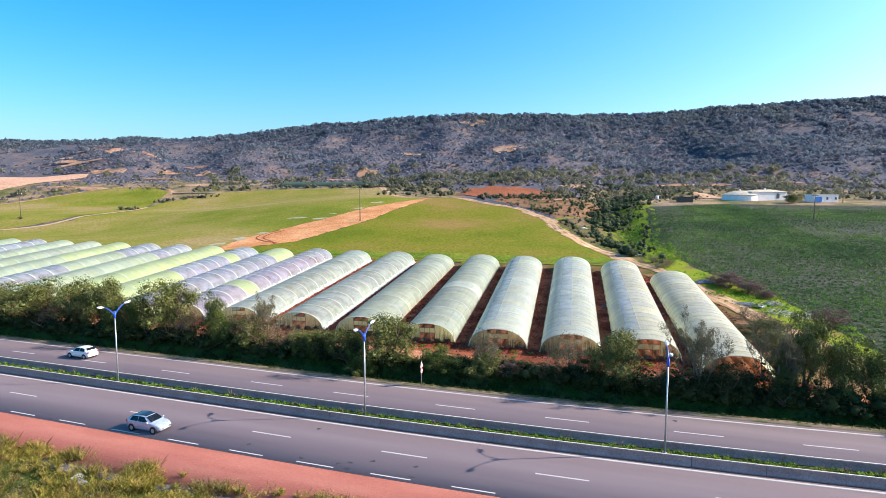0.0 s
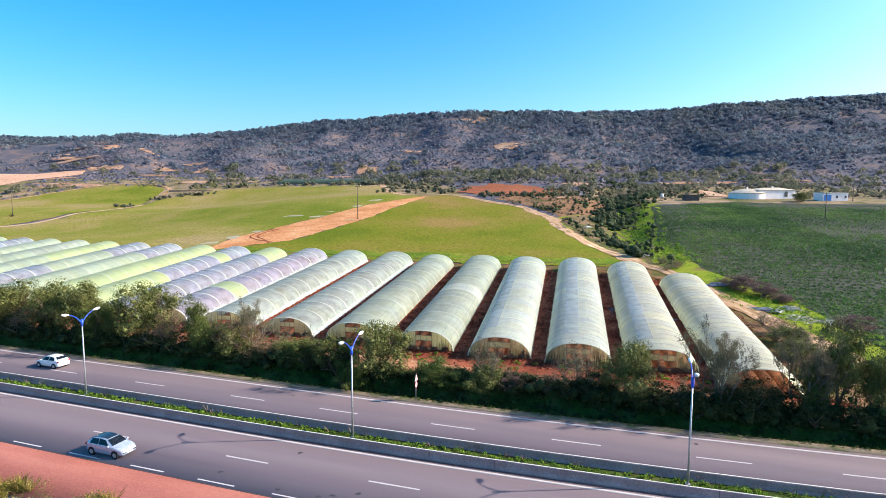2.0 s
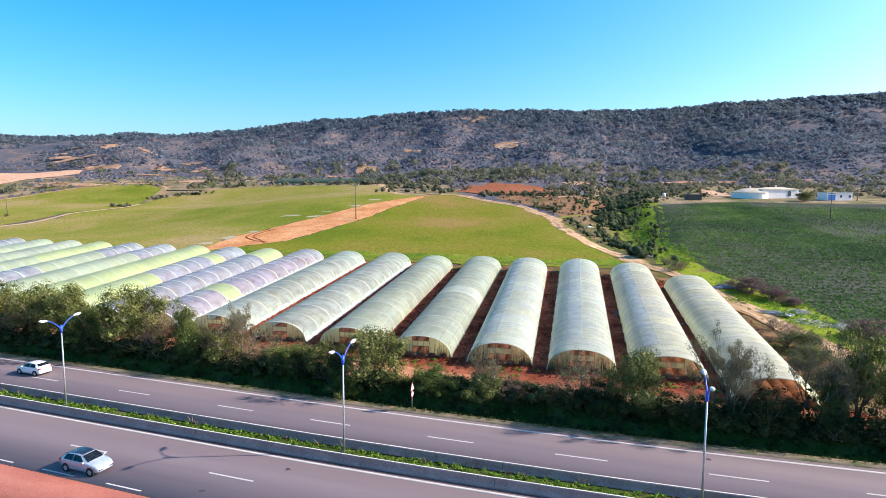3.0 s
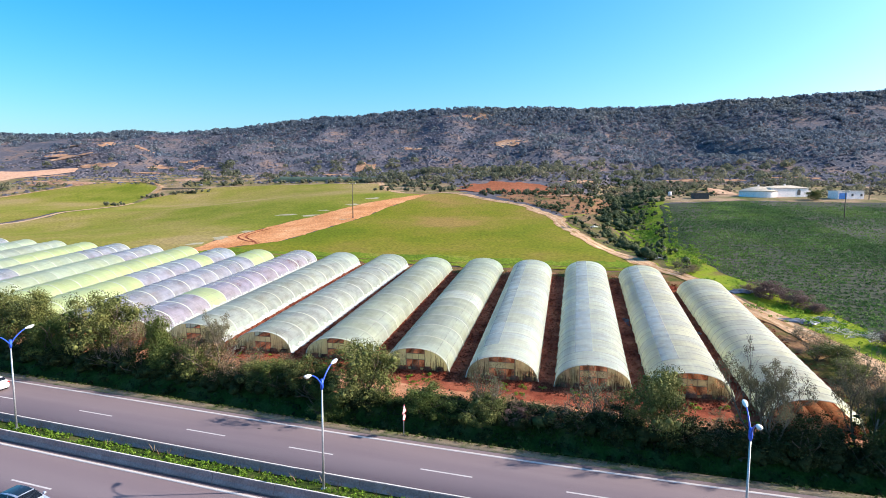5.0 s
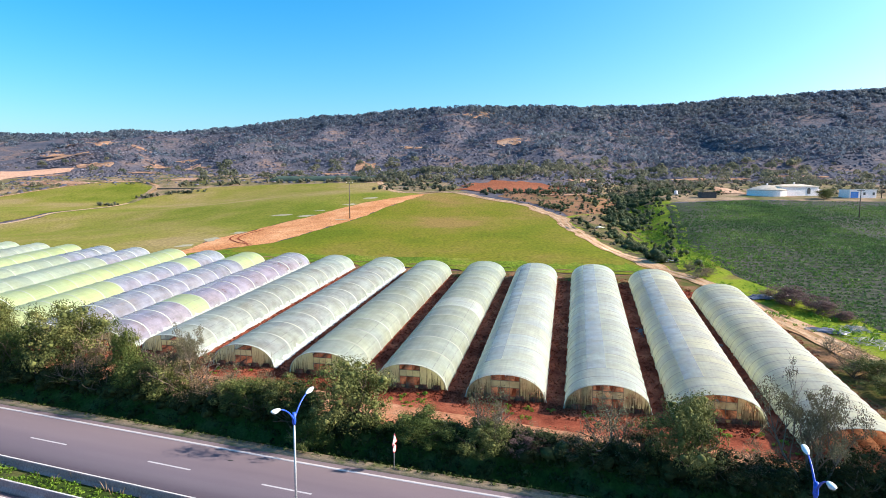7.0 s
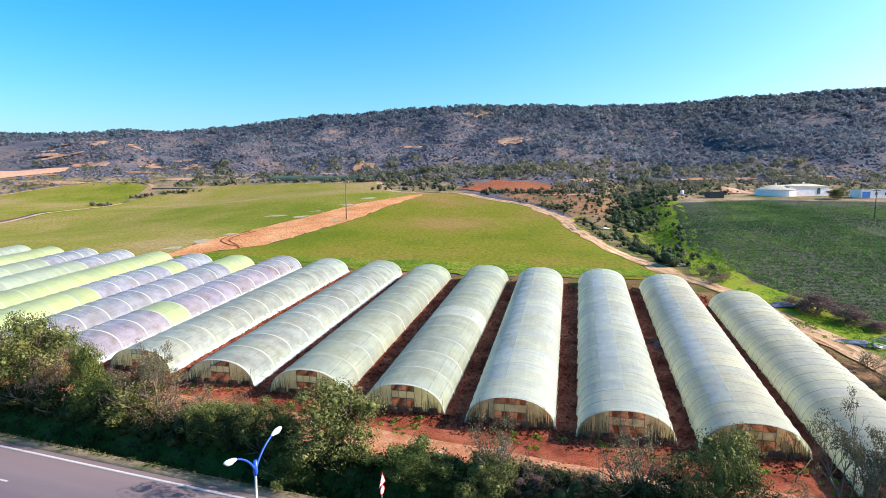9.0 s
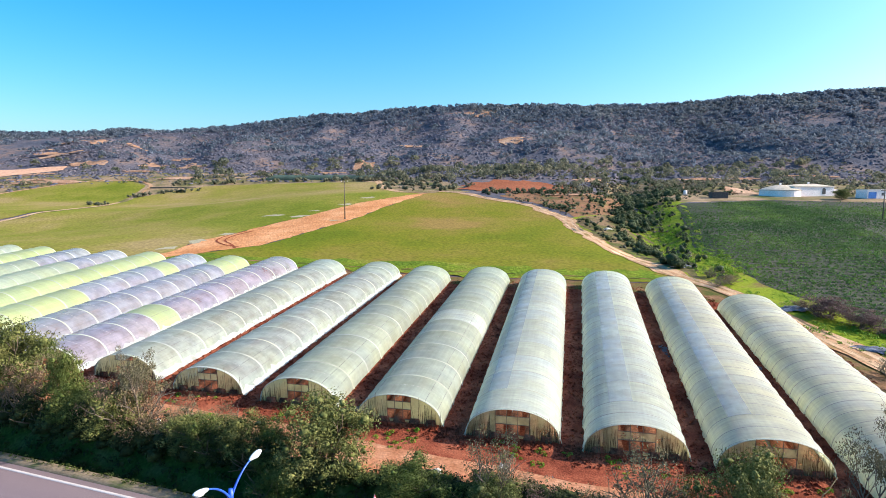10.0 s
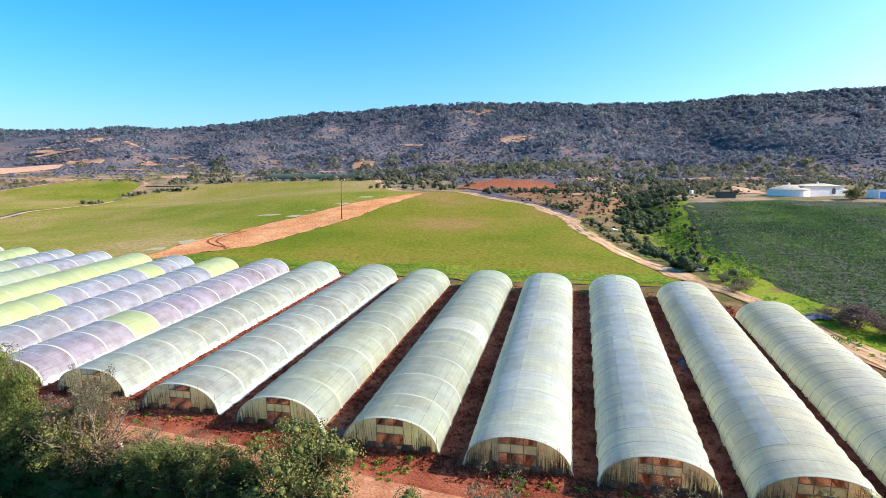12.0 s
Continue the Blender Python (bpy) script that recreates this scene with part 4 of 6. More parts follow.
def end_wall(root, rng, reeds, half_window, film_kind):
    """The end: film panels on a frame with a vent and a window left open, and a screen of reeds."""
    def top(x):
        lo, hi = 0.0, 0.5
        for _ in range(30):
            m = (lo + hi) / 2
            lo, hi = (m, hi) if arch(m)[0] < -abs(x) else (lo, m)
        return arch(lo)[1] - 0.06
    wall = thing_part("end_wall", root)
    wall.location = (0, 0.26, 0)
    xs = np.linspace(-HALF + 0.05, HALF - 0.05, 29)
    cells, vent = ([], [])
    for x0, x1 in zip(xs, xs[1:]):
        mid = abs(x0 + x1) / 2 < half_window
        spans = [(0.0, 0.30), (1.15, 1.80)] if mid else [(0.0, 9.0)]
        for a, b in spans:
            z0, z1 = top(x0), top(x1)
            y = rng.uniform(-0.02, 0.02)
            cells.append(([(x0, y, a), (x1, y, a), (x1, y, min(b, z1)), (x0, y, min(b, z0))], [(0, 1, 2, 3)]))
    v, f = joined(cells)
    put("end_film", mesh_from("end_film", v, f, FILM[film_kind]), wall, None, "yellowed translucent film panel")
    bars = []
    for x in (-half_window, -0.35 * half_window, 0.32 * half_window, half_window):
        bars.append(tube([(x, -0.04, -0.1), (x, -0.04, top(x))], [0.028, 0.022], 5))
    for z in (0.30, 1.15, 1.80):
        bars.append(tube([(-half_window, -0.045, z), (half_window, -0.045, z)], [0.03, 0.03], 5))
    v, f = joined(bars)
    put("frame", mesh_from("frame", v, f, M["twig"]), wall, None, "thin wooden frame poles")
    if reeds:
        sticks = []
        for _ in range(reeds):
            x = rng.choice((-1, 1)) * (half_window + (HALF - 0.12 - half_window) * rng.random() ** 0.7)
            outside = rng.random() < 0.16
            h = top(x) * rng.uniform(0.35, 1.0) + (rng.uniform(0.2, 0.8) if outside else 0)
            y = -0.36 if outside else -0.07
            lean = rng.gauss(0, 0.12)
            sticks.append(tube([(x, y, -0.1), (x + lean * h * (1 if outside else 0.5), y - 0.03, h * (1 if outside else 0.94))], [rng.uniform(0.012, 0.034), 0.010], 3))
        v, f = joined(sticks)
        tagged(put("reed_screen", mesh_from("reed_screen", v, f, M["reed"]), wall, None, "dry upright reeds"), kind="stuff")


def thing_part(name, parent):
    ob = new(name)
    ob.parent = parent
    ob.empty_display_size = 0.2
    return ob


def beds(root, length):
    """Raised planting beds inside."""
    n = int(length / 1.0)
    for k, x in enumerate((-2.6, -1.3, 0.0, 1.3, 2.6)):
        verts, faces = [], []
        for j in range(n + 1):
            y = 0.12 + (length - 0.5) * j / n
            w = 0.36 + 0.05 * math.sin(j * 1.7 + k)
            for dx, z in ((-w - 0.15, -0.05), (-w, 0.42), (w, 0.44), (w + 0.15, -0.05)):
                verts.append((x + dx, y, z + 0.03 * math.sin(j * 2.3 + dx * 9)))
        for j in range(n):
            for i in range(3):
                a = j * 4 + i
                faces.append((a, a + 1, a + 5, a + 4))
        faces.append((0, 3, 2, 1))
        put("planting_bed", mesh_from("planting_bed", verts, faces, M["interior"], True), root)


def tunnel(near, far, sheets, label, seed, open_end=False, pipe="pale_pipe", banded=False):
    """A tunnel greenhouse between two points of the ground, near and far middle of its ends; sheets: the film kinds along it."""
    rng = random.Random(seed)
    a = Vector((*near, ground_at(*near) + 0.03))
    b = Vector((*far, ground_at(*far) + 0.03))
    d = b - a
    length = d.length
    y = d.normalized()
    x = y.cross(Vector((0, 0, 1))).normalized()
    z = x.cross(y)
    m = Matrix(((x.x, y.x, z.x, a.x), (x.y, y.y, z.y, a.y), (x.z, y.z, z.z, a.z), (0, 0, 0, 1)))
    root = thing("tunnel_greenhouse", m, label, "greenhouse", "tunnel greenhouses beside the road")
    n = len(sheets)
    bay = length / n
    for i, kind in enumerate(sheets):
        s = bay
        put("cover_sheet", SHEET[kind], root, Matrix.Translation((0, i * bay, 0)) @ Matrix.Diagonal((1, s, 1, 1)))
        if banded and i:
            put("overlap", SHADE_BAND[seed % 4], root, Matrix.Translation((0, i * bay, 0)) @ Matrix.Diagonal((1, s, 1, 1)), "added greyish film strip for the shade beside the ridge")
    for i in range(n + 1) if pipe != "rib_strap" else (0, n):
        put("seam", SEAM, root, Matrix.Translation((0, min(max(i * bay, 0.13), length - 0.13), 0)) @ Matrix.Diagonal((1, 1.5 if sheets[0] in ("cream", "white") else 2.4, 1, 1)))
    for i in range(2 * n + 1):
        put("hoop", HOOP[pipe], root, Matrix.Translation((0, min(max(i * bay / 2, 0.04), length - 0.04), -0.02)))
    beds(root, length)
    ridge, rf = tube([(0, 0.05, RISE - 0.24), (0, length - 0.05, RISE - 0.24)], [0.03, 0.03], 5)
    put("ridge_pipe", mesh_from("ridge_pipe", ridge, rf, M["hoop_pipe"]), root)
    for q in ((0.16, 0.30, 0.70, 0.84) if sheets[0] in ("dusky", "clear", "mist", "milky") else ()):
        x, z = arch(q, HALF - 0.03, RISE - 0.03)
        put("purlin", mesh_from("purlin", *tube([(x, 0.05, z - 0.05), (x, length - 0.05, z - 0.05)], [0.014, 0.014], 5), M["hoop_pipe"], True), root, None, "thin lengthwise pipe under the film")
    if not open_end:
        end_wall(root, rng, *((150, 1.28, "end") if sheets[0] in ("cream", "white") else (80, 1.0, "pale_end")))
    if sheets[0] in ("dusky", "clear", "mist"):
        hv_, hf_ = [], []
        k = int(length / 0.5)
        for j in range(k + 1):
            for a_, b_ in ((-0.30, 0.78), (-0.06, 0.50), (0.06, 0.26), (0.30, 0.03)):
                hv_.append((HALF + a_ + rng.uniform(-0.07, 0.07), length * j / k, b_ + rng.uniform(-0.15, 0.15)))
        for j in range(k):
            for q in range(3):
                hf_.append((j * 4 + q, j * 4 + q + 1, j * 4 + q + 5, j * 4 + q + 4))
        put("hem", mesh_from("hem", hv_, hf_, FILM["hem"]), root, None, "crumpled whitish hem at the foot")
    back = thing_part("back_wall", root)
    back.location = (0, length - 0.05, 0)
    ring = [(arch(i / 24, HALF - 0.06, RISE - 0.06)) for i in range(25)]
    put("back_film", mesh_from("back_film", [(0, 0, 0)] + [(p, 0, q) for p, q in ring], [(0, i + 1, i + 2) for i in range(24)], FILM["milky"]), back)
    return root


# near middle, turn from north and length of each tunnel, one after the other away from the track
ROWS = [(29.9, 60.9, 10.5, 45.2), (22.25, 66.6, 10.9, 49.0), (13.71, 68.7, 10.55, 50.8), (5.15, 71.15, 9.75, 50.0), (-3.74, 73.85, 10.14, 49.6), (-12.95, 77.3, 10.24, 47.5),
        (-22.1, 79.9, 10.5, 48.9), (-31.9, 83.3, 10.4, 48.3), (-41.3, 85.7, 10.2, 49.0)]
ROWS += [(-50.4 - 9.15 * i, 88.4 + 2.6 * i, 10.2, 47.8) for i in range(12)]


def axes(turn):
    """Along and across a tunnel that is turned from north by so many degrees."""
    ahead = np.array([math.sin(radians(turn)), math.cos(radians(turn))])
    return ahead, np.array([ahead[1], -ahead[0]])


mixes = [["cream"] * 13, ["cream"] * 13, ["white"] * 13, ["white"] * 13, ["milky"] * 5 + ["white"] + ["milky"] * 6, ["milky"] * 12, ["mist"] * 12, ["mist"] * 12,
         ["dusky", "dusky", "dusky", "green"] + ["dusky"] * 8,
         ["clear"] * 10 + ["green"] * 2, ["green", "green", "green", "green", "green"] + ["clear"] * 4 + ["green"] + ["clear"] * 2,
         ["green"] * 12, ["pale"] * 9 + ["clear"] * 3, ["clear"] * 5 + ["pale"] * 4 + ["clear"] * 3,
         ["pale"] * 7 + ["green"] * 5, ["pale"] * 8 + ["milky"] * 4, ["pale"] * 12, ["green"] * 3 + ["clear"] * 9, ["pale"] * 12, ["pale", "milky"] * 6, ["milky"] * 12]
words = {"cream": "long tunnel greenhouse with cream translucent plastic over hoops", "milky": "long tunnel greenhouse with milky pale green plastic",
         "white": "long tunnel greenhouse with whitish translucent plastic over hoops", "dusky": "tunnel greenhouse in clear dusky plastic with one green sheet",
         "mist": "tunnel greenhouse in thin misty greenish plastic", "clear": "tunnel greenhouse in greyish clear plastic", "pale": "tunnel greenhouse in pale grey-green plastic film", "green": "tunnel greenhouse in yellow-green plastic film"}
for i, ((mx, my, turn, length), mix) in enumerate(zip(ROWS, mixes)):
    near = np.array([mx, my])
    tunnel(near, near + axes(turn)[0] * length, mix, words[mix[0]] + (", its end open" if i == 0 else ""), 100 + i, open_end=(i == 0), pipe="rib_strap" if i < 3 else "pale_pipe", banded=0 < i < 4)


# ---------------------------------------------------------------- plants
def leaves(rng, centres, radii, per, size, flat=0.75, core=0.0):
    """Clumps of small leaf blades round their middles, with a dense heart where core is set: verts and faces."""
    c = np.repeat(centres, per, 0)
    r = np.repeat(radii, per)
    n = len(c)
    d = rng.normal(size=(n, 3))
    d /= np.linalg.norm(d, axis=1)[:, None]
    p = c + d * (r * rng.uniform(0.35, 1.0, n) ** (0.6 if not core else 0.3))[:, None] * np.array([1, 1, flat])
    a = rng.normal(size=(n, 3)) if not core else np.cross(d, rng.normal(size=(n, 3)))
    a /= np.linalg.norm(a, axis=1)[:, None] + 1e-9
    b = np.cross(a, d + 0.6 * rng.normal(size=(n, 3))) if not core else np.cross(d, a) + 0.7 * d * rng.normal(size=(n, 1))
    b /= np.linalg.norm(b, axis=1)[:, None] + 1e-9
    s = size * rng.uniform(0.6, 1.4, n)[:, None]
    if not core:
        q = np.stack([p - a * s, p - b * s * 0.5, p + a * s, p + b * s * 0.5], 1).reshape(-1, 3)
        return q, np.arange(4 * n).reshape(n, 4)
    q = np.stack([p - a * s, p + a * s * 0.6 - b * s * 0.55, p + a * s * 0.6 + b * s * 0.55], 1).reshape(-1, 3)
    f = np.arange(3 * n).reshape(n, 3)
    dv, df = dome(0)
    m, k = len(centres), len(dv)
    hearts = centres[:, None] + dv[None] * (core * radii[:, None] * rng.uniform(0.25, 1.3, (m, k)))[..., None] * np.array([1, 1, flat])
    hf = (df[None] + (np.arange(m) * k)[:, None, None] + len(q)).reshape(-1, 3)
    return np.concatenate([q, hearts.reshape(-1, 3)]), np.concatenate([f, hf])


def dome(level):
    """Corners and triangles of a lump: a low tuft at level -1, twenty faces at level 0 and eighty at level 1."""
    bm = bmesh.new()
    if level < 0:
        bmesh.ops.create_cone(bm, segments=4, radius1=1.5, radius2=0.8, depth=0.8, cap_ends=False)
        bmesh.ops.contextual_create(bm, geom=[e for e in bm.edges if all(v.co.z > 0 for v in e.verts)])
    else:
        bmesh.ops.create_icosphere(bm, subdivisions=level + 1, radius=1.0)
    bmesh.ops.triangulate(bm, faces=bm.faces)
    bm.verts.index_update()
    v = np.array([tuple(p.co) for p in bm.verts])
    f = np.array([[p.index for p in q.verts] for q in bm.faces])
    bm.free()
    return v, f


def limbs(rng, height, spread, stems, depth, radius, wander=0.25):
    """Trunk and limbs; also gives the tips."""
    pieces, tips = [], []

    def grow(p, d, length, r, level):
        pts, cur = [p], p.copy()
        for _ in range(4):
            d = (d + Vector(rng.normal(size=3)) * wander * 0.5 + Vector((0, 0, 0.06))).normalized()
            cur = cur + d * length / 4
            pts.append(cur.copy())
        pieces.append(tube(pts, list(np.linspace(r, r * 0.55, 5)), 5 if level == 0 else 3))
        tips.extend(pts[2:] if level else pts[3:])
        if level < depth:
            for _ in range(3 if level else 4):
                side = Vector(rng.normal(size=3))
                side.z = abs(side.z) * 0.5
                q = pts[int(rng.integers(2, 5))]
                grow(q, (d * 0.6 + side.normalized() * 0.8).normalized(), length * rng.uniform(0.5, 0.75), r * 0.5, level + 1)

    for _ in range(stems):
        tilt = Vector((rng.normal() * spread, rng.normal() * spread, 1)).normalized()
        grow(Vector((rng.normal() * 0.15, rng.normal() * 0.15, -0.15)), tilt, height * 0.5, radius, 0)
    return joined(pieces), np.array([tuple(t) for t in tips])


def growth(name, places, sizes, material, lobes, level, label, category, seed, tall=0.9, leaf=0, leaf_size=0.12, spread=0.30, rough=0.4):
    """Bushes or small trees that nobody could count: each a few uneven lobes, with loose leaf sprays round them."""
    rng = np.random.default_rng(seed)
    n = len(places)
    base = np.repeat(np.column_stack([places, height(places[:, 0], places[:, 1])]), lobes, 0)
    s = np.repeat(sizes, lobes)
    m = n * lobes
    r = s * rng.uniform(0.24, 0.46, m) * (1.0 if lobes > 1 else 1.35)
    ang, out = rng.uniform(0, 2 * np.pi, m), s * spread * rng.uniform(0.15, 1.0, m) * (lobes > 1)
    c = base + np.column_stack([np.cos(ang) * out, np.sin(ang) * out, s * tall * rng.uniform(0.22, 0.72, m) * (1 if lobes > 1 else 0.55)])
    dv, df = dome(level)
    k = len(dv)
    swell = rng.uniform(1 - rough, 1 + rough, (m, k)) * (0.7 if leaf else 1.0)
    v = c[:, None] + dv[None] * (r[:, None] * swell)[..., None] * np.array([1, 1, 0.85])
    f = (df[None] + (np.arange(m) * k)[:, None, None]).reshape(-1, 3)
    v = v.reshape(-1, 3)
    if leaf:
        d = rng.normal(size=(m * leaf, 3))
        d[:, 2] = np.abs(d[:, 2]) - 0.2
        d /= np.linalg.norm(d, axis=1)[:, None]
        p = np.repeat(c, leaf, 0) + d * (np.repeat(r, leaf) * rng.uniform(0.65, 1.2, m * leaf))[:, None]
        a = np.cross(d, rng.normal(size=(m * leaf, 3)))
        a /= np.linalg.norm(a, axis=1)[:, None] + 1e-9
        b = np.cross(d, a) + 0.6 * d * rng.normal(size=(m * leaf, 1))
        q = (leaf_size * rng.uniform(0.6, 1.4, m * leaf) * np.repeat(s, leaf) ** 0.5)[:, None]
        t = np.stack([p - a * q, p + b * q, p + a * q], 1).reshape(-1, 3)
        f = np.concatenate([f, np.arange(len(t)).reshape(-1, 3) + len(v)])
        v = np.concatenate([v, t])
    ob = new(name, mesh_from(name, v, f, material))
    return tagged(ob, label, category, kind="stuff")


def plant(name, seed, height_, width, leaf, bark="bark", clumps=70, per=55, size=0.10, stems=3, low=0.15, fill=1.0, depth=2, core=0.0, label="", category="shrub"):
    """A shrub or small tree one prototype: limbs, and a crown of many small leaves in uneven clumps."""
    rng = np.random.default_rng(seed)
    root = thing(name, Matrix.Identity(4), label, category)
    (v, f), tips = limbs(rng, height_, 0.35 * width / height_ * 2, stems, depth, (0.05 + 0.012 * height_) * (0.9 if depth > 3 else 1.0))
    put("trunk", mesh_from("trunk", v, f, M[bark], True), root)
    if clumps:
        k = rng.normal(size=(clumps, 3))
        k /= np.linalg.norm(k, axis=1)[:, None]
        k *= rng.uniform(0.16, 1.0, clumps)[:, None] ** 0.5
        shape = 1 + 0.22 * np.sin(3 * np.arctan2(k[:, 1], k[:, 0]) + seed) + 0.15 * np.sin(5 * k[:, 2] + seed)
        c = np.stack([k[:, 0] * width / 2 * shape, k[:, 1] * width / 2 * shape, height_ * (low + (1 - low) * (0.5 + 0.5 * k[:, 2])) * (0.9 + 0.1 * shape)], -1)
        c[:, 2] = np.maximum(c[:, 2], 0.1)
        r = rng.uniform(0.5, 1.1, clumps) * 0.15 * (width + height_) / 2
        if depth > 3:
            c, r = tips[rng.integers(0, len(tips), clumps)] + rng.normal(size=(clumps, 3)) * 0.08, r * 0.55
        elif len(tips):
            pick = tips[rng.integers(0, len(tips), clumps // 3)]
            c[: len(pick)] = 0.5 * c[: len(pick)] + 0.5 * pick
        lv, lf = leaves(rng, c, r * fill, per, size, 0.75, core)
        put("crown", mesh_from("crown", lv, lf, LEAF[leaf]), root)
    return root


KINDS = {
    "olive": dict(leaf="olive", clumps=100, per=190, size=0.052, fill=1.15, stems=3, low=0.10, core=0.32, label="olive-green roadside shrub with a rounded loose crown"),
    "green": dict(leaf="green", clumps=95, per=185, size=0.052, fill=1.15, stems=3, low=0.05, core=0.32, label="dense fresh green roadside shrub"),
    "dark": dict(leaf="dark", clumps=44, per=120, size=0.060, fill=1.2, stems=3, depth=1, low=0.0, core=0.34, label="low bush with shade put into its leaf colour"),
    "brown": dict(leaf="brown", clumps=60, per=55, size=0.06, stems=5, low=0.05, bark="twig", depth=2, label="half-dry brownish bush with thin twigs"),
    "grey": dict(leaf="grey", clumps=55, per=50, size=0.055, stems=6, low=0.05, bark="twig", depth=2, label="wispy grey bush with fine bare twigs"),
    "purple": dict(leaf="purple", clumps=110, per=80, size=0.07, stems=6, low=0.05, bark="twig", depth=2, label="leafless purplish bush beside the field"),
    "bare": dict(leaf="grey", clumps=200, per=70, size=0.034, stems=4, low=0.3, bark="twig", depth=4, label="nearly bare tree with dark forking limbs", category="tree"),
}
made = {}


def set_plant(kind, x, y, h, w=None, turn=None, seed=0):
    """A plant of a kind, h metres high, at a place of the ground."""
    r = random.Random(int(x * 31 + y * 17 + seed))
    variant = r.randrange(3)
    key = (kind, variant)
    base_h, base_w = 4.0, 4.0
    m = Matrix.Translation((x, y, ground_at(x, y) - 0.05)) @ Matrix.Rotation(r.uniform(0, 6.28) if turn is None else turn, 4, "Z")
    s = Matrix.Diagonal(((w or h * 0.95) / base_w, (w or h * 0.95) / base_w, h / base_h, 1))
    if key not in made:
        name = "tree" if kind == "bare" else "shrub"
        made[key] = plant(name, 10 + 7 * variant + len(kind), base_h, base_w, **KINDS[kind])
        tagged(made[key], group="shrubs along the road bank")
        made[key].matrix_basis = m @ s
        return made[key]
    ob = copy_thing(made[key], m)
    ob.matrix_basis = m @ s
    return ob


# shrubs and trees of the bank: place, height and spread
BANK = {
    "olive": ((-63.4, 84.5, 7.0, 8.9), (-54.0, 81.6, 7.4, 6.5), (-50.0, 80.2, 7.8, 6.5), (-38.9, 76.9, 8.3, 7.6), (-73, 87.4, 6.4, 7.5), (-83, 90.2, 6.2, 8), (-93, 93.5, 6.5, 8),
              (-25.6, 71.0, 4.4, 4.6), (-18.2, 68.9, 3.2, 4.2), (-7.6, 65.2, 6.2, 6.2), (-14.2, 67.6, 3.8, 3.6), (3.0, 61.6, 3.2, 4.0), (16.3, 58.5, 6.3, 5.0), (33.9, 56.2, 8.8, 4.2), (37.0, 55.0, 6.8, 4.4), (39.6, 54.0, 5.6, 4.4)),
    "green": ((-43.6, 77.5, 6.5, 4.8), (-46.4, 77.6, 4.4, 4.4), (-31.3, 74.0, 7.0, 3.4), (-29.4, 72.2, 4.0, 4.0), (-2.4, 63.4, 3.0, 4.2), (0.2, 62.6, 2.2, 3.2), (31.8, 56.4, 4.6, 2.6), (41, 48.6, 2.2, 4.5), (-10.6, 64.4, 3.4, 3.6), (-11.6, 66.8, 3.6, 3.2), (-16.8, 68.2, 3.4, 3.4)),
    "brown": ((-35.2, 74.8, 5.2, 4.4), (-24.6, 71.5, 5.6, 5.6), (-21.6, 70.2, 3.2, 4.0), (5.4, 62.4, 2.4, 3.6), (9.4, 61.2, 2.2, 3.2), (-58.5, 82.2, 4.2, 4.5), (20.6, 57.6, 2.0, 3.0)),
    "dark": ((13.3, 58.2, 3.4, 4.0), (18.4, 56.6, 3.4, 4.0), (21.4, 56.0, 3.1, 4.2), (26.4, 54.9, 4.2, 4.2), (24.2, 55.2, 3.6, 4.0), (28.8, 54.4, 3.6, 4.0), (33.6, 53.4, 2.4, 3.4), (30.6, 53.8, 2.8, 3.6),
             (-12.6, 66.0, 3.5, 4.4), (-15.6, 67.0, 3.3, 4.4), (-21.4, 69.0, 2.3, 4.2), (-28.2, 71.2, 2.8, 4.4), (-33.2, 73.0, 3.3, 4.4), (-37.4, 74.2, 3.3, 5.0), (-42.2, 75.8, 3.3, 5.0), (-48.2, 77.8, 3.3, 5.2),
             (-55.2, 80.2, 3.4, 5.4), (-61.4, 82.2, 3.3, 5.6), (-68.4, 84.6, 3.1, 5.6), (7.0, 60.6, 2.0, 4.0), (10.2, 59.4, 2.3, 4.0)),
    "grey": ((12.0, 60.4, 5.0, 4.6), (14.2, 60.4, 3.8, 3.4), (3.4, 63.0, 5.4, 3.6), (21.6, 59.4, 2.2, 3.0), (27.6, 57.4, 3.0, 3.0), (-19.8, 71.0, 3.6, 3.6), (-16.6, 70.2, 3.4, 3.4)),
    "bare": ((24.0, 56.4, 8.8, 5.0), (30.8, 56.4, 8.4, 4.6), (-24.2, 72.4, 7.6, 4.2)),
    "purple": ((51.5, 81.5, 2.6, 5), (-30.6, 76.2, 3.0, 3.2), (6.0, 61.4, 1.8, 3.0)),
}
for kind, places in BANK.items():
    back = 0.8 if kind == "dark" else 0.0
    for x, y, h, w in places:
        set_plant(kind, x + back * ACROSS[0], y + back * ACROSS[1], h, w)
for kind, x, y, h, w in (("purple", 47.6, 104, 2.8, 6), ("purple", 49.2, 100, 2.4, 5), ("brown", 46.6, 107.5, 1.8, 4), ("purple", 50.5, 97, 1.4, 3.5), ("brown", 43.2, 122, 1.8, 3.5), ("grey", 41.8, 126, 2.0, 3), ("olive", 40.6, 76, 2.6, 4.2), ("brown", 41.2, 80, 2.4, 4.0), ("olive", 39.4, 71.5, 2.4, 3.6), ("brown", 40.0, 68.5, 2.2, 3.4), ("grey", 37.6, 66, 2.2, 3.4), ("grey", 41.5, 84, 2.2, 3), ("grey", 39.5, 77, 2.4, 3.2), ("grey", 40.5, 120, 1.6, 4)):
    set_plant(kind, x, y, h, w)

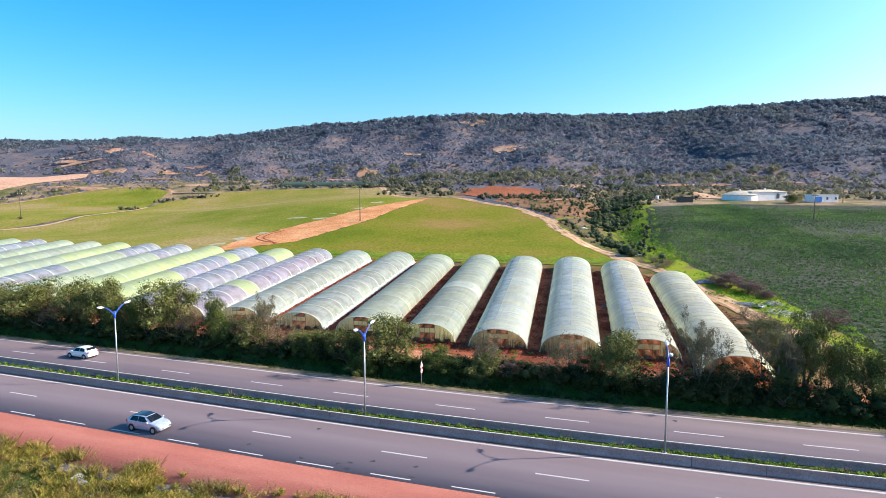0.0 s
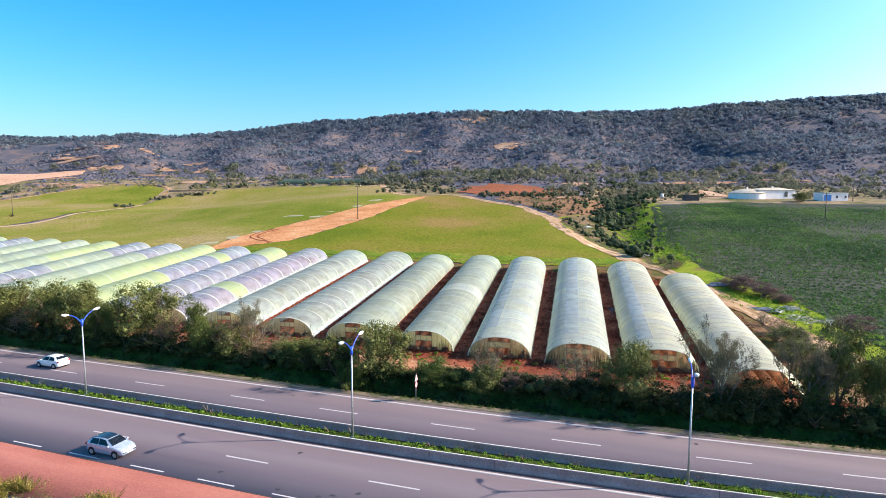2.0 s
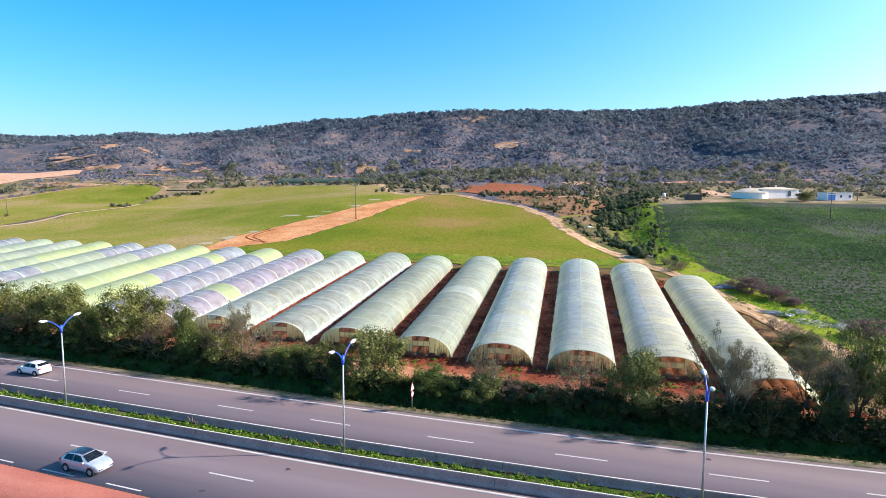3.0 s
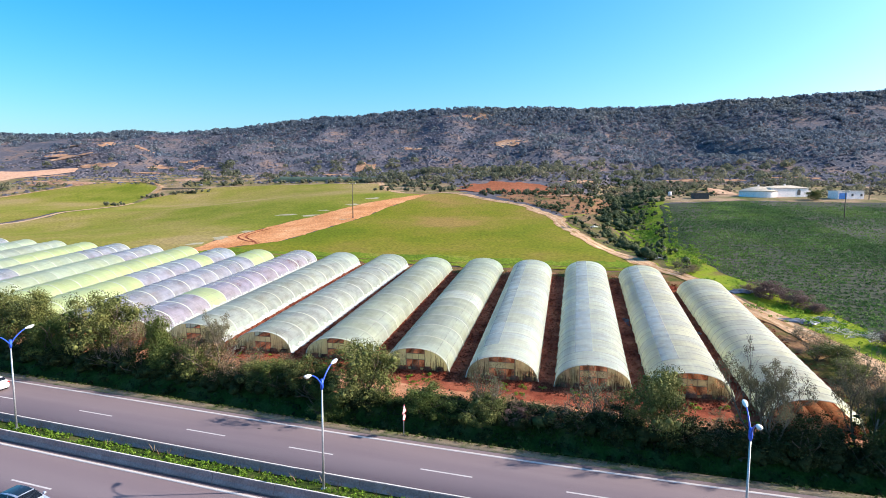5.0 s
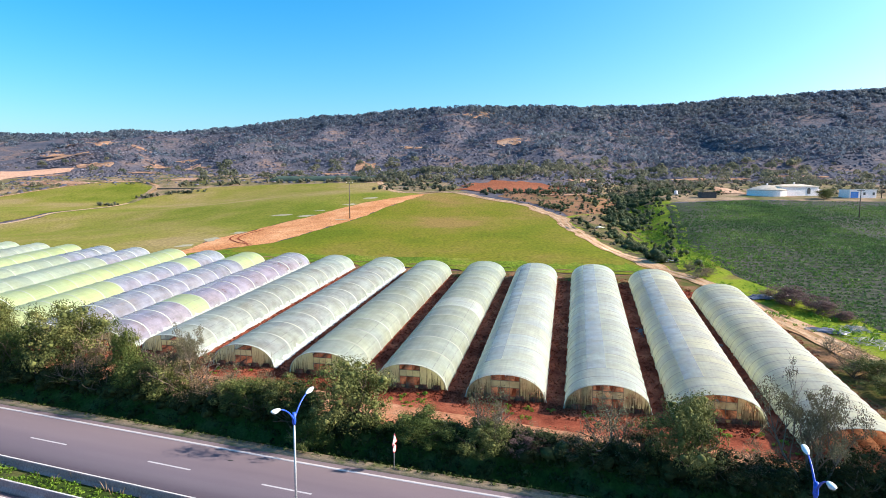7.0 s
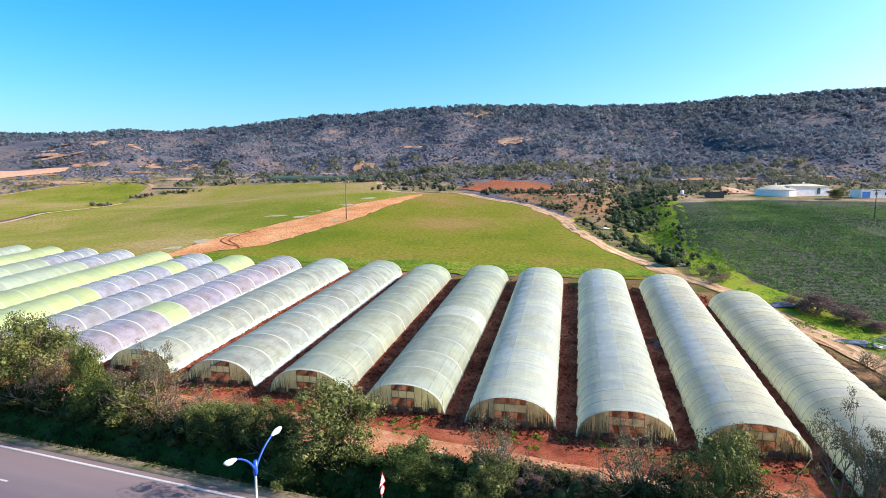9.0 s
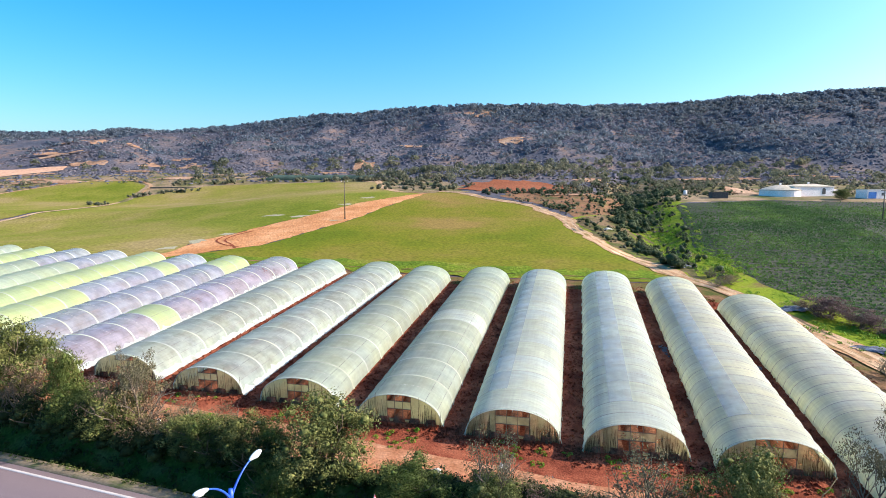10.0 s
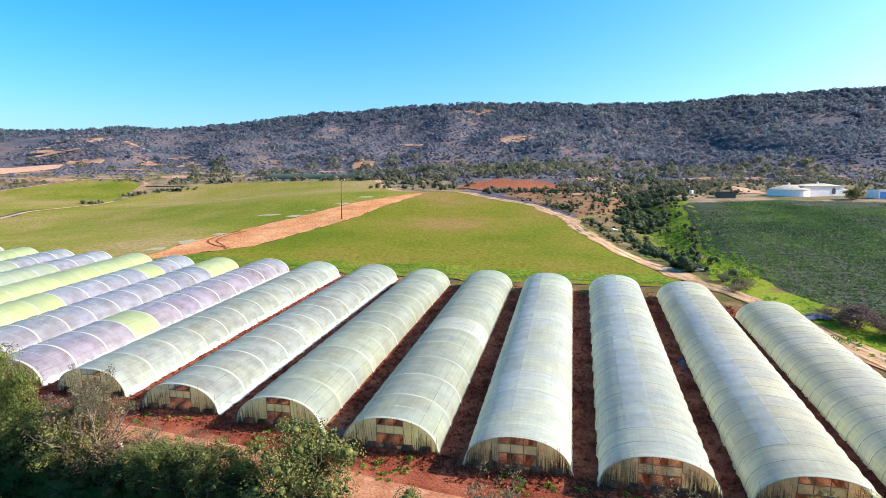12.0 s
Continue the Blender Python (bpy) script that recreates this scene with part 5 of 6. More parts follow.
# dense brush between the taller shrubs, down to the road, its leaves darkened for shade
rng = np.random.default_rng(77)
U = rng.uniform(-128, 38, 1100)
Vv = 59.7 + 2.2 * rng.uniform(0, 1, 1100)
P = road_point(U, Vv - 0.35 * np.clip(bend(U), 0, None))
keep = rng.uniform(0, 1, len(P)) < 0.80 + 0.5 * bumps(P[:, 0], P[:, 1], 5, 71)
growth("bank_brush", P[keep], rng.uniform(0.9, 2.3, keep.sum()), LEAF["dark"], 3, 0, "dense brush covering the road bank, shade put into its leaf colour", "brush", 78, 0.8, 34, 0.07)


def scatter(name, places, sizes, material, blades, size, label, category, seed, tall=0.8, spread=1.0):
    """A growth that nobody could count: many small clumps in one mesh."""
    rng = np.random.default_rng(seed)
    z = height(places[:, 0], places[:, 1])
    c = np.column_stack([places, z + sizes * 0.42 * tall])
    n = len(c)
    per = blades
    cc = np.repeat(c, per, 0)
    r = np.repeat(sizes, per)
    d = rng.normal(size=(n * per, 3))
    d[:, 2] = np.abs(d[:, 2]) * 1.0 - 0.25
    d /= np.linalg.norm(d, axis=1)[:, None]
    p = cc + d * (r * 0.5)[:, None] * np.array([spread, spread, tall])
    a = np.cross(d, rng.normal(size=(n * per, 3)))
    a /= np.linalg.norm(a, axis=1)[:, None] + 1e-9
    b = np.cross(d, a) + 0.5 * d * rng.normal(size=(n * per, 1))
    s = (r * size * rng.uniform(0.6, 1.3, n * per))[:, None]
    q = np.stack([p - a * s, p + b * s * 0.9, p + a * s], 1)
    ob = new(name, mesh_from(name, q.reshape(-1, 3), np.arange(3 * n * per).reshape(-1, 3), material))
    return tagged(ob, label, category, kind="stuff")


# bare rock and earth showing through the scrub
ROCKS = [(-356, 500, 30, 9), (-330, 520, 24, 7), (-295, 513, 16, 8), (-268, 498, 12, 9), (-215, 460, 14, 7), (-187, 420, 12, 8), (-250, 430, 22, 8), (-300, 455, 20, 9), (-340, 470, 26, 8), (-225, 440, 12, 6), (-205, 395, 14, 6), (-250, 375, 14, 7), (-168, 532, 15, 7), (-190, 495, 11, 5), (-235, 350, 18, 6), (-160, 357, 12, 6)]
ROCKS += [(-68, 430, 7, 9), (-80, 390, 10, 6), (-47, 500, 13, 9), (34, 486, 11, 13), (54, 390, 18, 8), (124, 352, 16, 10), (150, 358, 18, 8), (198, 378, 14, 7), (62, 318, 10, 8), (42, 246, 9, 4), (8, 615, 20, 10), (100, 300, 10, 6), (104, 266, 12, 6), (96, 274, 10, 6), (112, 276, 9, 5)]
for cx, cy, rx, ry in ROCKS:
    r = random.Random(int(cx * 7 + cy))
    for k in range(3):
        px, py, qx, qy = cx + r.uniform(-0.7, 0.7) * rx, cy + r.uniform(-0.7, 0.7) * ry, rx * r.uniform(0.3, 0.65), ry * r.uniform(0.35, 0.8)
        ring = [(px + qx * (1 + 0.35 * math.sin(3 * a + px)) * math.cos(a), py + qy * (1 + 0.35 * math.sin(2 * a + py)) * math.sin(a)) for a in np.linspace(0, 2 * math.pi, 13)[:-1]]
        drape("bare_slope", ring, M["rock"], 0.35, 2.2, "bare pale orange earth and rock on the hillside", "rock", 1.6)


def clear_of_rock(P, rng, keep=0.3):
    ok = np.ones(len(P), bool)
    for cx, cy, rx, ry in ROCKS:
        ok &= ~((((P[:, 0] - cx) / rx) ** 2 + ((P[:, 1] - cy) / ry) ** 2 < 1.0) & (rng.uniform(0, 1, len(P)) > keep))
    return ok


# scrub and small trees on the hill
rng = np.random.default_rng(5)
P = np.column_stack([rng.uniform(-560, 560, 76000), 290 + 378 * rng.uniform(0, 1, 76000) ** 0.85])
P = P[(np.abs(P[:, 0]) < 60 + 0.80 * P[:, 1]) & ((P[:, 1] > np.where((P[:, 0] > -12) & (P[:, 0] < 60), 322, 345)) | ((P[:, 0] < -165) & (P[:, 1] > np.interp(P[:, 0], [-330, -248, -231, -209, -165], [266, 316, 336, 354, 346]))))]
inpink = (P[:, 0] < -262) & (P[:, 1] < 425) & (P[:, 1] > 298)
inred = (P[:, 0] > -10) & (P[:, 0] < 50) & (P[:, 1] < 322)
P = P[~inpink & ~inred & clear_of_rock(P, rng)]
wood = (0.15 + 0.42 * (1 - step(385, 440, P[:, 1] + 18 * bumps(P[:, 0], P[:, 1], 40, 27))) * step(-215, -150, P[:, 0]) * (1 - step(10, 60, P[:, 0])) + 0.20 * bumps(P[:, 0], P[:, 1], 60, 21) + 0.26 * bumps(P[:, 0], P[:, 1], 19, 22) + 0.70 * step(578, 632, P[:, 1]) + 0.18 * step(-40, 160, P[:, 0])
        - 0.08 * (1 - step(-260, -120, P[:, 0])) + 0.10 * step(110, 260, P[:, 0]) * step(400, 520, P[:, 1]))
dice = rng.uniform(0, 1, len(P))
trees = dice < 0.66 * np.clip(wood, 0.04, 1.0)
shrubs = ~trees & (rng.uniform(0, 1, len(P)) < 0.80 + 0.3 * bumps(P[:, 0], P[:, 1], 24, 25))
T = P[trees]
S = 1.5 + 2.6 * rng.uniform(0, 1, len(T)) ** 1.6 + 0.8 * step(600, 650, T[:, 1]) * step(-250, 0, T[:, 0])
foot_of_hill = T[:, 1] < 435 + 30 * bumps(T[:, 0], T[:, 1], 50, 26)
scatter("hill_trees", T[~foot_of_hill], 1.15 * S[~foot_of_hill], LEAF["hill_tree"], 20, 0.26, "small trees scattered over the hill, blue haze in their leaf colour", "trees", 16, 0.8)
oaks = foot_of_hill & (rng.uniform(0, 1, len(T)) < 0.42 + 0.45 * bumps(T[:, 0], T[:, 1], 16, 28))
scatter("foothill_oaks", T[oaks], S[oaks] * rng.uniform(0.7, 1.8, oaks.sum()), LEAF["oak"], 56, 0.16, "olive-green trees at the foot of the hill", "trees", 17, 0.85)
T = P[shrubs]
growth("hazed_hill_scrub", T, rng.uniform(0.7, 2.2, len(T)), LEAF["scrub"], 1, -1, "scrub over the hillside, blue haze in its leaf colour", "scrub", 6, 0.5)

# thickets in and beside the ravine, between the farm track and the vegetable field
P = np.column_stack([rng.uniform(0, 130, 9000), rng.uniform(122, 345, 9000)])
west = np.interp(P[:, 1], [119, 127, 142, 158, 181, 196, 210, 222, 239, 257, 300, 345], [42, 39, 37, 35, 32, 32.5, 28, 24.5, 12, 6, 50, 60])
east = np.interp(P[:, 1], [119, 154, 180, 221, 245, 262, 345], [44, 48, 58, 70, 82, 112, 122])
axis = np.interp(P[:, 1], [120, 154, 180, 203, 230, 260, 308, 345], [38, 41, 46.5, 56, 66, 74, 84, 94])
between = (P[:, 0] > west) & (P[:, 0] < east)
core = (P[:, 0] - axis > -3 - 10 * step(150, 225, P[:, 1])) & (P[:, 0] - axis < 1.0 + 8.0 * step(205, 245, P[:, 1]))
patchy = bumps(P[:, 0], P[:, 1], 9, 23)
bed = between & core & (rng.uniform(0, 1, len(P)) < (0.62 + 0.8 * patchy) * (1 - 0.8 * step(262, 300, P[:, 1])))
growth("ravine_thicket", P[bed], 1.2 + 2.2 * rng.uniform(0, 1, bed.sum()) ** 1.5, LEAF["ravine"], 4, 0, "dark green thicket filling the ravine", "thicket", 7, 0.7, 44, 0.085)
slope = between & ~core & (rng.uniform(0, 1, len(P)) < 0.16 + 0.25 * patchy)
growth("slope_bushes", P[slope], rng.uniform(0.7, 2.2, slope.sum()), LEAF["ravine"], 3, 0, "green bushes dotted over the dry slope", "bushes", 27, 0.8, 36, 0.085)
slope = between & ~core & (rng.uniform(0, 1, len(P)) < 0.30)
growth("slope_scrub", P[slope], rng.uniform(0.5, 1.5, slope.sum()), LEAF["dry_scrub"], 1, 0, "low grey-brown scrub on dry slopes", "scrub", 17, 0.7, 12, 0.14)
P = np.column_stack([rng.uniform(-160, 60, 3600), rng.uniform(244, 350, 3600)])
edge = ((P[:, 1] > 347 - 0.12 * np.abs(P[:, 0] + 100)) & (P[:, 0] < -12)) | ((P[:, 0] > -42) & (P[:, 0] < -4) & (P[:, 1] > 272 - 0.7 * (P[:, 0] + 20)) & (rng.uniform(0, 1, len(P)) < 0.45)) | ((P[:, 0] > -25) & (P[:, 0] < 52) & (P[:, 1] > 246 + 0.6 * np.abs(P[:, 0] - 15)) & (P[:, 1] < 258 + 0.5 * np.abs(P[:, 0] - 15)) & (P[:, 0] > 2) & (rng.uniform(0, 1, len(P)) < 0.8))
P = P[edge & (rng.uniform(0, 1, len(P)) < 0.6)]
growth("field_edge_scrub", P, rng.uniform(1.2, 3.4, len(P)), LEAF["oak"], 3, 0, "olive-green bushes along the far field edge", "scrub", 8, 0.8, 20, 0.12)
P = np.array([(-171, 292.5), (-168, 293), (-165, 293), (-164, 316), (-162, 320), (-160, 323), (-157, 326), (-153, 328), (-149, 329), (-145, 330), (-141, 331)]).repeat(4, 0) + rng.normal(size=(44, 2)) * 1.5
growth("hedge", P, rng.uniform(1.0, 2.8, len(P)), LEAF["oak"], 3, 0, "ragged hedge between two meadows", "hedge", 18, 0.8, 10, 0.2)
# low bushes on the foothills behind the fields
P = np.column_stack([rng.uniform(-60, 260, 5200), rng.uniform(258, 350, 5200)])
redland = (P[:, 0] > 3) & (P[:, 0] < 41) & (P[:, 1] > 268) & (P[:, 1] < 320)
yard = (P[:, 0] > 98) & (P[:, 0] < 160) & (P[:, 1] < 262)
ok = ~redland & ~yard & ((P[:, 0] > 60) | (P[:, 1] > 290)) & ~((P[:, 0] < -30) & (P[:, 1] < 340)) & clear_of_rock(P, rng)
P = P[ok & (rng.uniform(0, 1, len(P)) < 0.45 + 0.6 * bumps(P[:, 0], P[:, 1], 14, 51))]
growth("foothill_bushes", P, rng.uniform(0.8, 2.4, len(P)), LEAF["dry_scrub"], 2, 0, "low grey-brown bushes on the foothills", "scrub", 28, 0.7, 8, 0.2)
pick = rng.uniform(0, 1, len(P)) < 0.3
scatter("foothill_trees", P[pick] + 1.5, rng.uniform(1.4, 3.6, pick.sum()), LEAF["oak"], 48, 0.16, "small olive-green trees on the foothills", "trees", 29, 0.85)
# scattered weeds and bushes on the bright verge
P = np.column_stack([rng.uniform(30, 66, 12000), rng.uniform(60, 240, 12000)])
mid = np.interp(P[:, 1], [64, 90, 110, 130, 160, 200, 235], [54, 48, 46.5, 46, 48, 55, 66])
P = P[(np.abs(P[:, 0] - mid) < 5.5) & (rng.uniform(0, 1, len(P)) < 0.45 + 0.7 * bumps(P[:, 0], P[:, 1], 8, 24))]
scatter("verge_weeds", P, 0.25 + 0.75 * rng.uniform(0, 1, len(P)) ** 2, LEAF["median"], 24, 0.2, "tufts of bright weeds on the verge", "weeds", 19, 0.8)

# crop rows on the vegetable field
rows = []
for r in np.arange(50, 300, 0.5):
    k = np.arange(-6, 190, 0.34)
    rows.append(np.column_stack([46 + 0.97 * k + 0.24 * (r - 50) * 0.2, r - 0.24 * k]))
P = np.concatenate(rows)
P = P + rng.normal(size=P.shape) * 0.1
outline = [(69.2, 221), (73, 227.8), (103, 235.8), (141, 229.8), (228, 224), (228, 91), (120, 51), (60.4, 57), (51.2, 66.6), (51.2, 80), (52.7, 90), (52.7, 99), (51.2, 109.2), (48.7, 120), (50.2, 154), (58.2, 180)]
inside = np.zeros(len(P), bool)
for (x0, y0), (x1, y1) in zip(outline, outline[1:] + outline[:1]):
    inside ^= ((y0 > P[:, 1]) != (y1 > P[:, 1])) & (P[:, 0] < (x1 - x0) * (P[:, 1] - y0) / (y1 - y0 + 1e-9) + x0)
fallow = P[:, 0] > np.interp(P[:, 1], [128, 145, 183, 211, 234], [97, 90, 99, 104, 105])
keep = 0.74 + 0.24 * np.sin((P[:, 1] + 0.247 * P[:, 0]) * 2 * np.pi / 2.5) + 0.36 * bumps(P[:, 0], P[:, 1], 26, 31) - 0.22 * fallow + 0.2 * bumps(P[:, 0], P[:, 1], 7, 32) - 0.45 * step(200, 225, P[:, 1]) - 0.05 - 0.28 * (1 - step(50, 74, P[:, 0] - 0.12 * (P[:, 1] - 100))) * step(95, 112, P[:, 1])
view = P[:, 0] < 20 + 0.78 * P[:, 1]
P = P[inside & view & (rng.uniform(0, 1, len(P)) < keep)]
scatter("crop_plants", P, rng.uniform(0.26, 0.50, len(P)), LEAF["crop"], 6, 0.42, "rows of low dark green vegetables", "crop", 9, 0.7)

# planting of the median
U = rng.uniform(-130, 90, 2600)
Vv = rng.uniform(45.6, 47.3, 2600)
P = road_point(U, Vv - 0.3)
c = np.column_stack([P, np.full(len(P), 0.20)])
lv, lf = leaves(rng, c, rng.uniform(0.10, 0.26, len(P)), 16, 0.07, 0.7)
tagged(new("median_plants", mesh_from("median_plants", lv, lf, LEAF["median"])), "low bright green ground-cover plants in the median", "plants", kind="stuff")

# wild grass and weeds on the near side of the road
def tufts(name, places, tall, material, blades, label, category, seed):
    """Upright tufts of thin leaning blades."""
    rng = np.random.default_rng(seed)
    n = len(places)
    z = height(places[:, 0], places[:, 1])
    base = np.repeat(np.column_stack([places, z]), blades, 0)
    h = np.repeat(tall, blades) * rng.uniform(0.5, 1.1, n * blades)
    ang = rng.uniform(0, 2 * np.pi, n * blades)
    out = rng.uniform(0.1, 1.0, n * blades) * h
    base = base + np.column_stack([np.cos(ang), np.sin(ang), 0 * ang]) * (0.22 * h * rng.uniform(0, 1, n * blades))[:, None]
    tip = base + np.column_stack([np.cos(ang) * out, np.sin(ang) * out, h])
    mid = base * 0.45 + tip * 0.55 + np.column_stack([0 * h, 0 * h, 0.08 * h])
    w = (0.008 + 0.008 * rng.uniform(0, 1, n * blades))[:, None] * np.column_stack([-np.sin(ang), np.cos(ang), 0 * ang])
    q = np.stack([base - w, base + w, mid + w * 1.6, tip, mid - w * 1.6], 1)
    ob = new(name, mesh_from(name, q.reshape(-1, 3), np.arange(5 * n * blades).reshape(-1, 5), material))
    return tagged(ob, label, category, kind="stuff")


U = rng.uniform(-58, 2, 6000)
Vv = 31.9 - rng.uniform(0, 1, 6000) ** 1.4 * 7.5 + 0.9 * bumps(U, U * 0, 5, 41) + 0.4 * bumps(U, U * 0, 1.3, 46)
P = road_point(U, Vv)
P = P[rng.uniform(0, 1, len(P)) < 0.55 + 0.5 * bumps(P[:, 0], P[:, 1], 3.5, 44) + 0.7 * bumps(P[:, 0], P[:, 1], 1.1, 49)]
rise = np.clip(0.5 + 0.5 * bumps(P[:, 0], P[:, 1], 2.2, 42) + 0.5 * rng.uniform(0, 1, len(P)) ** 2, 0.2, 1.3)
tufts("roadside_grass", P[::4], rise[::4], LEAF["grass"], 34, "tall olive-yellow wild grass beside the shoulder", "grass", 45)
kind_of = bumps(P[:, 0], P[:, 1], 2.5, 47) + 0.25 * rng.normal(size=len(P))
for name, pick, leaf, label in (("feathery_weeds", kind_of < 0.15, "grass", "soft feathery yellow-green weeds"), ("roadside_weeds", (kind_of >= 0.15) & (kind_of < 0.55), "green", "green leafy weeds among wild grass"),
                                ("dry_weeds", kind_of >= 0.55, "brown", "dry brown weed stalks among the grass")):
    c = np.column_stack([P[pick], 0.55 * rise[pick]])
    lv, lf = leaves(rng, c, 0.20 + 0.34 * rise[pick], 36, 0.047, 1.35)
    tagged(new(name, mesh_from(name, lv, lf, LEAF[leaf])), label, "weeds", kind="stuff")

# dry stalks standing in the median
U = rng.uniform(-125, 60, 170)
tufts("median_stalks", road_point(U, 46.7 + rng.uniform(0, 0.6, 170)), rng.uniform(0.4, 0.85, 170), LEAF["brown"], 4, "thin dry stalks standing among the median plants", "weeds", 46)

# grass on the bank, shade in its leaf colour, plain green at the edge
U = rng.uniform(-130, 50, 9000)
Vv = 56.3 + 5.6 * rng.uniform(0, 1, 9000) ** 1.6
P = road_point(U, Vv)
P = P[rng.uniform(0, 1, len(P)) < 0.6 + 0.5 * bumps(P[:, 0], P[:, 1], 6, 43)]
across_ = P @ ACROSS - bend(P @ ALONG)
tall_ = rng.uniform(0.2, 0.7, len(P)) * (0.35 + 0.65 * step(56.8, 58.0, across_))
edge_ = across_ < 57.5 + 0.5 * bumps(P[:, 0], P[:, 1], 4, 48)
scatter("bank_grass", P[~edge_], tall_[~edge_], LEAF["dark"], 14, 0.26, "tufted grass on the road bank, shade put into its colour", "grass", 12, 0.9)
scatter("shoulder_grass", P[edge_], tall_[edge_], LEAF["green"], 14, 0.26, "short green grass along the road's edge", "grass", 13, 0.9)


# ---------------------------------------------------------------- street lamps
def street_lamp(u, v, label):
    root = thing("street_lamp", road_pose(u, v), label, "street lamp", "street lamps on the median")
    v_, f_ = tube([(0, 0, 0.1), (0, 0, 7.35)], [0.085, 0.055], 10)
    put("pole", mesh_from("pole", v_, f_, M["galvanised"], True), root, None, "slim galvanised pole")
    bm = bmesh.new()
    box(bm, -0.16, 0.16, -0.16, 0.16, 0.09, 0.16, 0.01)
    part("base_plate", bm, M["galvanised"], root)
    v_, f_ = tube([(0, 0, 7.3), (0, 0, 7.5), (0, 0, 8.05)], [0.07, 0.12, 0.10], 10)
    joint = put("head_joint", mesh_from("head_joint", v_, f_, M["blue_paint"], True), root, None, "blue painted bracket")
    for s in (-1, 1):
        pts = [(0, s * 0.02, 7.6), (0, s * 0.25, 8.05), (0, s * 0.72, 8.52), (0, s * 1.30, 8.72)]
        v_, f_ = tube(rounded3(pts, 12), list(np.linspace(0.06, 0.035, 13)), 8)
        put("arm", mesh_from("arm", v_, f_, M["blue_paint"], True), root, None, "curved blue arm")
        lamp = bmesh.new()
        bmesh.ops.create_uvsphere(lamp, u_segments=16, v_segments=10, radius=1.0, matrix=Matrix.Translation((0, s * 1.66, 8.80)) @ Matrix.Rotation(radians(s * 10), 4, "X") @ Matrix.Diagonal((0.17, 0.42, 0.11, 1)))
        for vert in lamp.verts:
            k = (vert.co.y * s - 1.24) / 0.84
            vert.co.x *= 0.65 + 0.45 * k
        head = part("lamp_head", lamp, M["lamp_shell"], root, "white lamp head", True)
        glass = bmesh.new()
        bmesh.ops.create_uvsphere(glass, u_segments=12, v_segments=6, radius=1.0, matrix=Matrix.Translation((0, s * 1.74, 8.73)) @ Matrix.Rotation(radians(s * 10), 4, "X") @ Matrix.Diagonal((0.13, 0.25, 0.08, 1)))
        part("lens", glass, M["lamp_glass"], head, "", True)
    root.scale = (1.0, 1.0, 0.955)
    return root


def rounded3(points, n):
    pts = [Vector(p) for p in points]
    out = []
    for i in range(n + 1):
        t = i / n
        q = list(pts)
        while len(q) > 1:
            q = [a.lerp(b, t) for a, b in zip(q, q[1:])]
        out.append(q[0])
    return out


for u in (-80.5, -51.5, -22.25, 3.2, 31.5):
    street_lamp(u, 46.45, "grey street lamp with two blue arms and white heads")


# ---------------------------------------------------------------- utility poles and the road sign
def utility_pole(x, y, h, label, arms=True):
    root = thing("utility_pole", pose(x, y, ground_at(x, y) - 0.2), label, "utility pole")
    v_, f_ = tube([(0, 0, 0), (0, 0, h)], [0.17, 0.10], 8)
    put("pole", mesh_from("pole", v_, f_, M["pole_wood"], True), root)
    v_, f_ = tube([(0, 0, 0), (0, 0, 0.5)], [0.55, 0.25], 8)
    put("footing", mesh_from("footing", v_, f_, M["dark_metal"], True), root)
    if arms:
        bm = bmesh.new()
        box(bm, -1.0, 1.0, -0.06, 0.06, h - 0.5, h - 0.36)
        part("crossarm", bm, M["dark_metal"], root)
        for dx in (-0.9, 0.0, 0.9):
            v_, f_ = tube([(dx, 0, h - 0.36), (dx, 0, h - 0.24), (dx, 0, h - 0.05)], [0.05, 0.11, 0.06], 8)
            put("insulator", mesh_from("insulator", v_, f_, M["white_paint"], True), root, None, "white insulator")
    return root


utility_pole(-34.2, 199.5, 11.5, "thin dark utility pole standing in the ploughed strip")
utility_pole(110.3, 187, 8.3, "dark utility pole in the vegetable field")
utility_pole(-187.5, 244.5, 11, "dark utility pole in the meadow")


def road_sign(x, y):
    root = thing("road_sign", pose(x, y, ground_at(x, y), 0, 0, -16.65 + 90), "small triangular road sign on a grey post", "road sign")
    v_, f_ = tube([(0, 0, -0.1), (0, 0, 2.5)], [0.035, 0.035], 8)
    put("post", mesh_from("post", v_, f_, M["galvanised"], True), root)
    for name, ring, z, mat, lab in (("warning_plate", [(-0.45, -0.3), (0.45, -0.3), (0.0, 0.48)], 2.2, M["white_paint"], "white triangular plate"),
                                    ("round_plate", [(0.3 * math.cos(k * math.pi / 8), 0.3 * math.sin(k * math.pi / 8)) for k in range(16)], 1.55, M["white_paint"], "round plate"),):
        bm = bmesh.new()
        a = [bm.verts.new((p, -0.05, z + q)) for p, q in ring]
        b = [bm.verts.new((p, -0.035, z + q)) for p, q in ring]
        bm.faces.new(a), bm.faces.new(b[::-1])
        for i in range(len(ring)):
            bm.faces.new((a[i], b[i], b[(i + 1) % len(ring)], a[(i + 1) % len(ring)]))
        bmesh.ops.recalc_face_normals(bm, faces=bm.faces)
        part(name, bm, mat, root, lab)
        bm = bmesh.new()
        a = [bm.verts.new((p, -0.056, z + q)) for p, q in ring]
        b = [bm.verts.new((p * 0.76, -0.056, z + q * 0.76)) for p, q in ring]
        for i in range(len(ring)):
            bm.faces.new((a[i], a[(i + 1) % len(ring)], b[(i + 1) % len(ring)], b[i]))
        part("red_border", bm, M["red_light"], root, "red border")
    return root


road_sign(-3.5, 60.0)


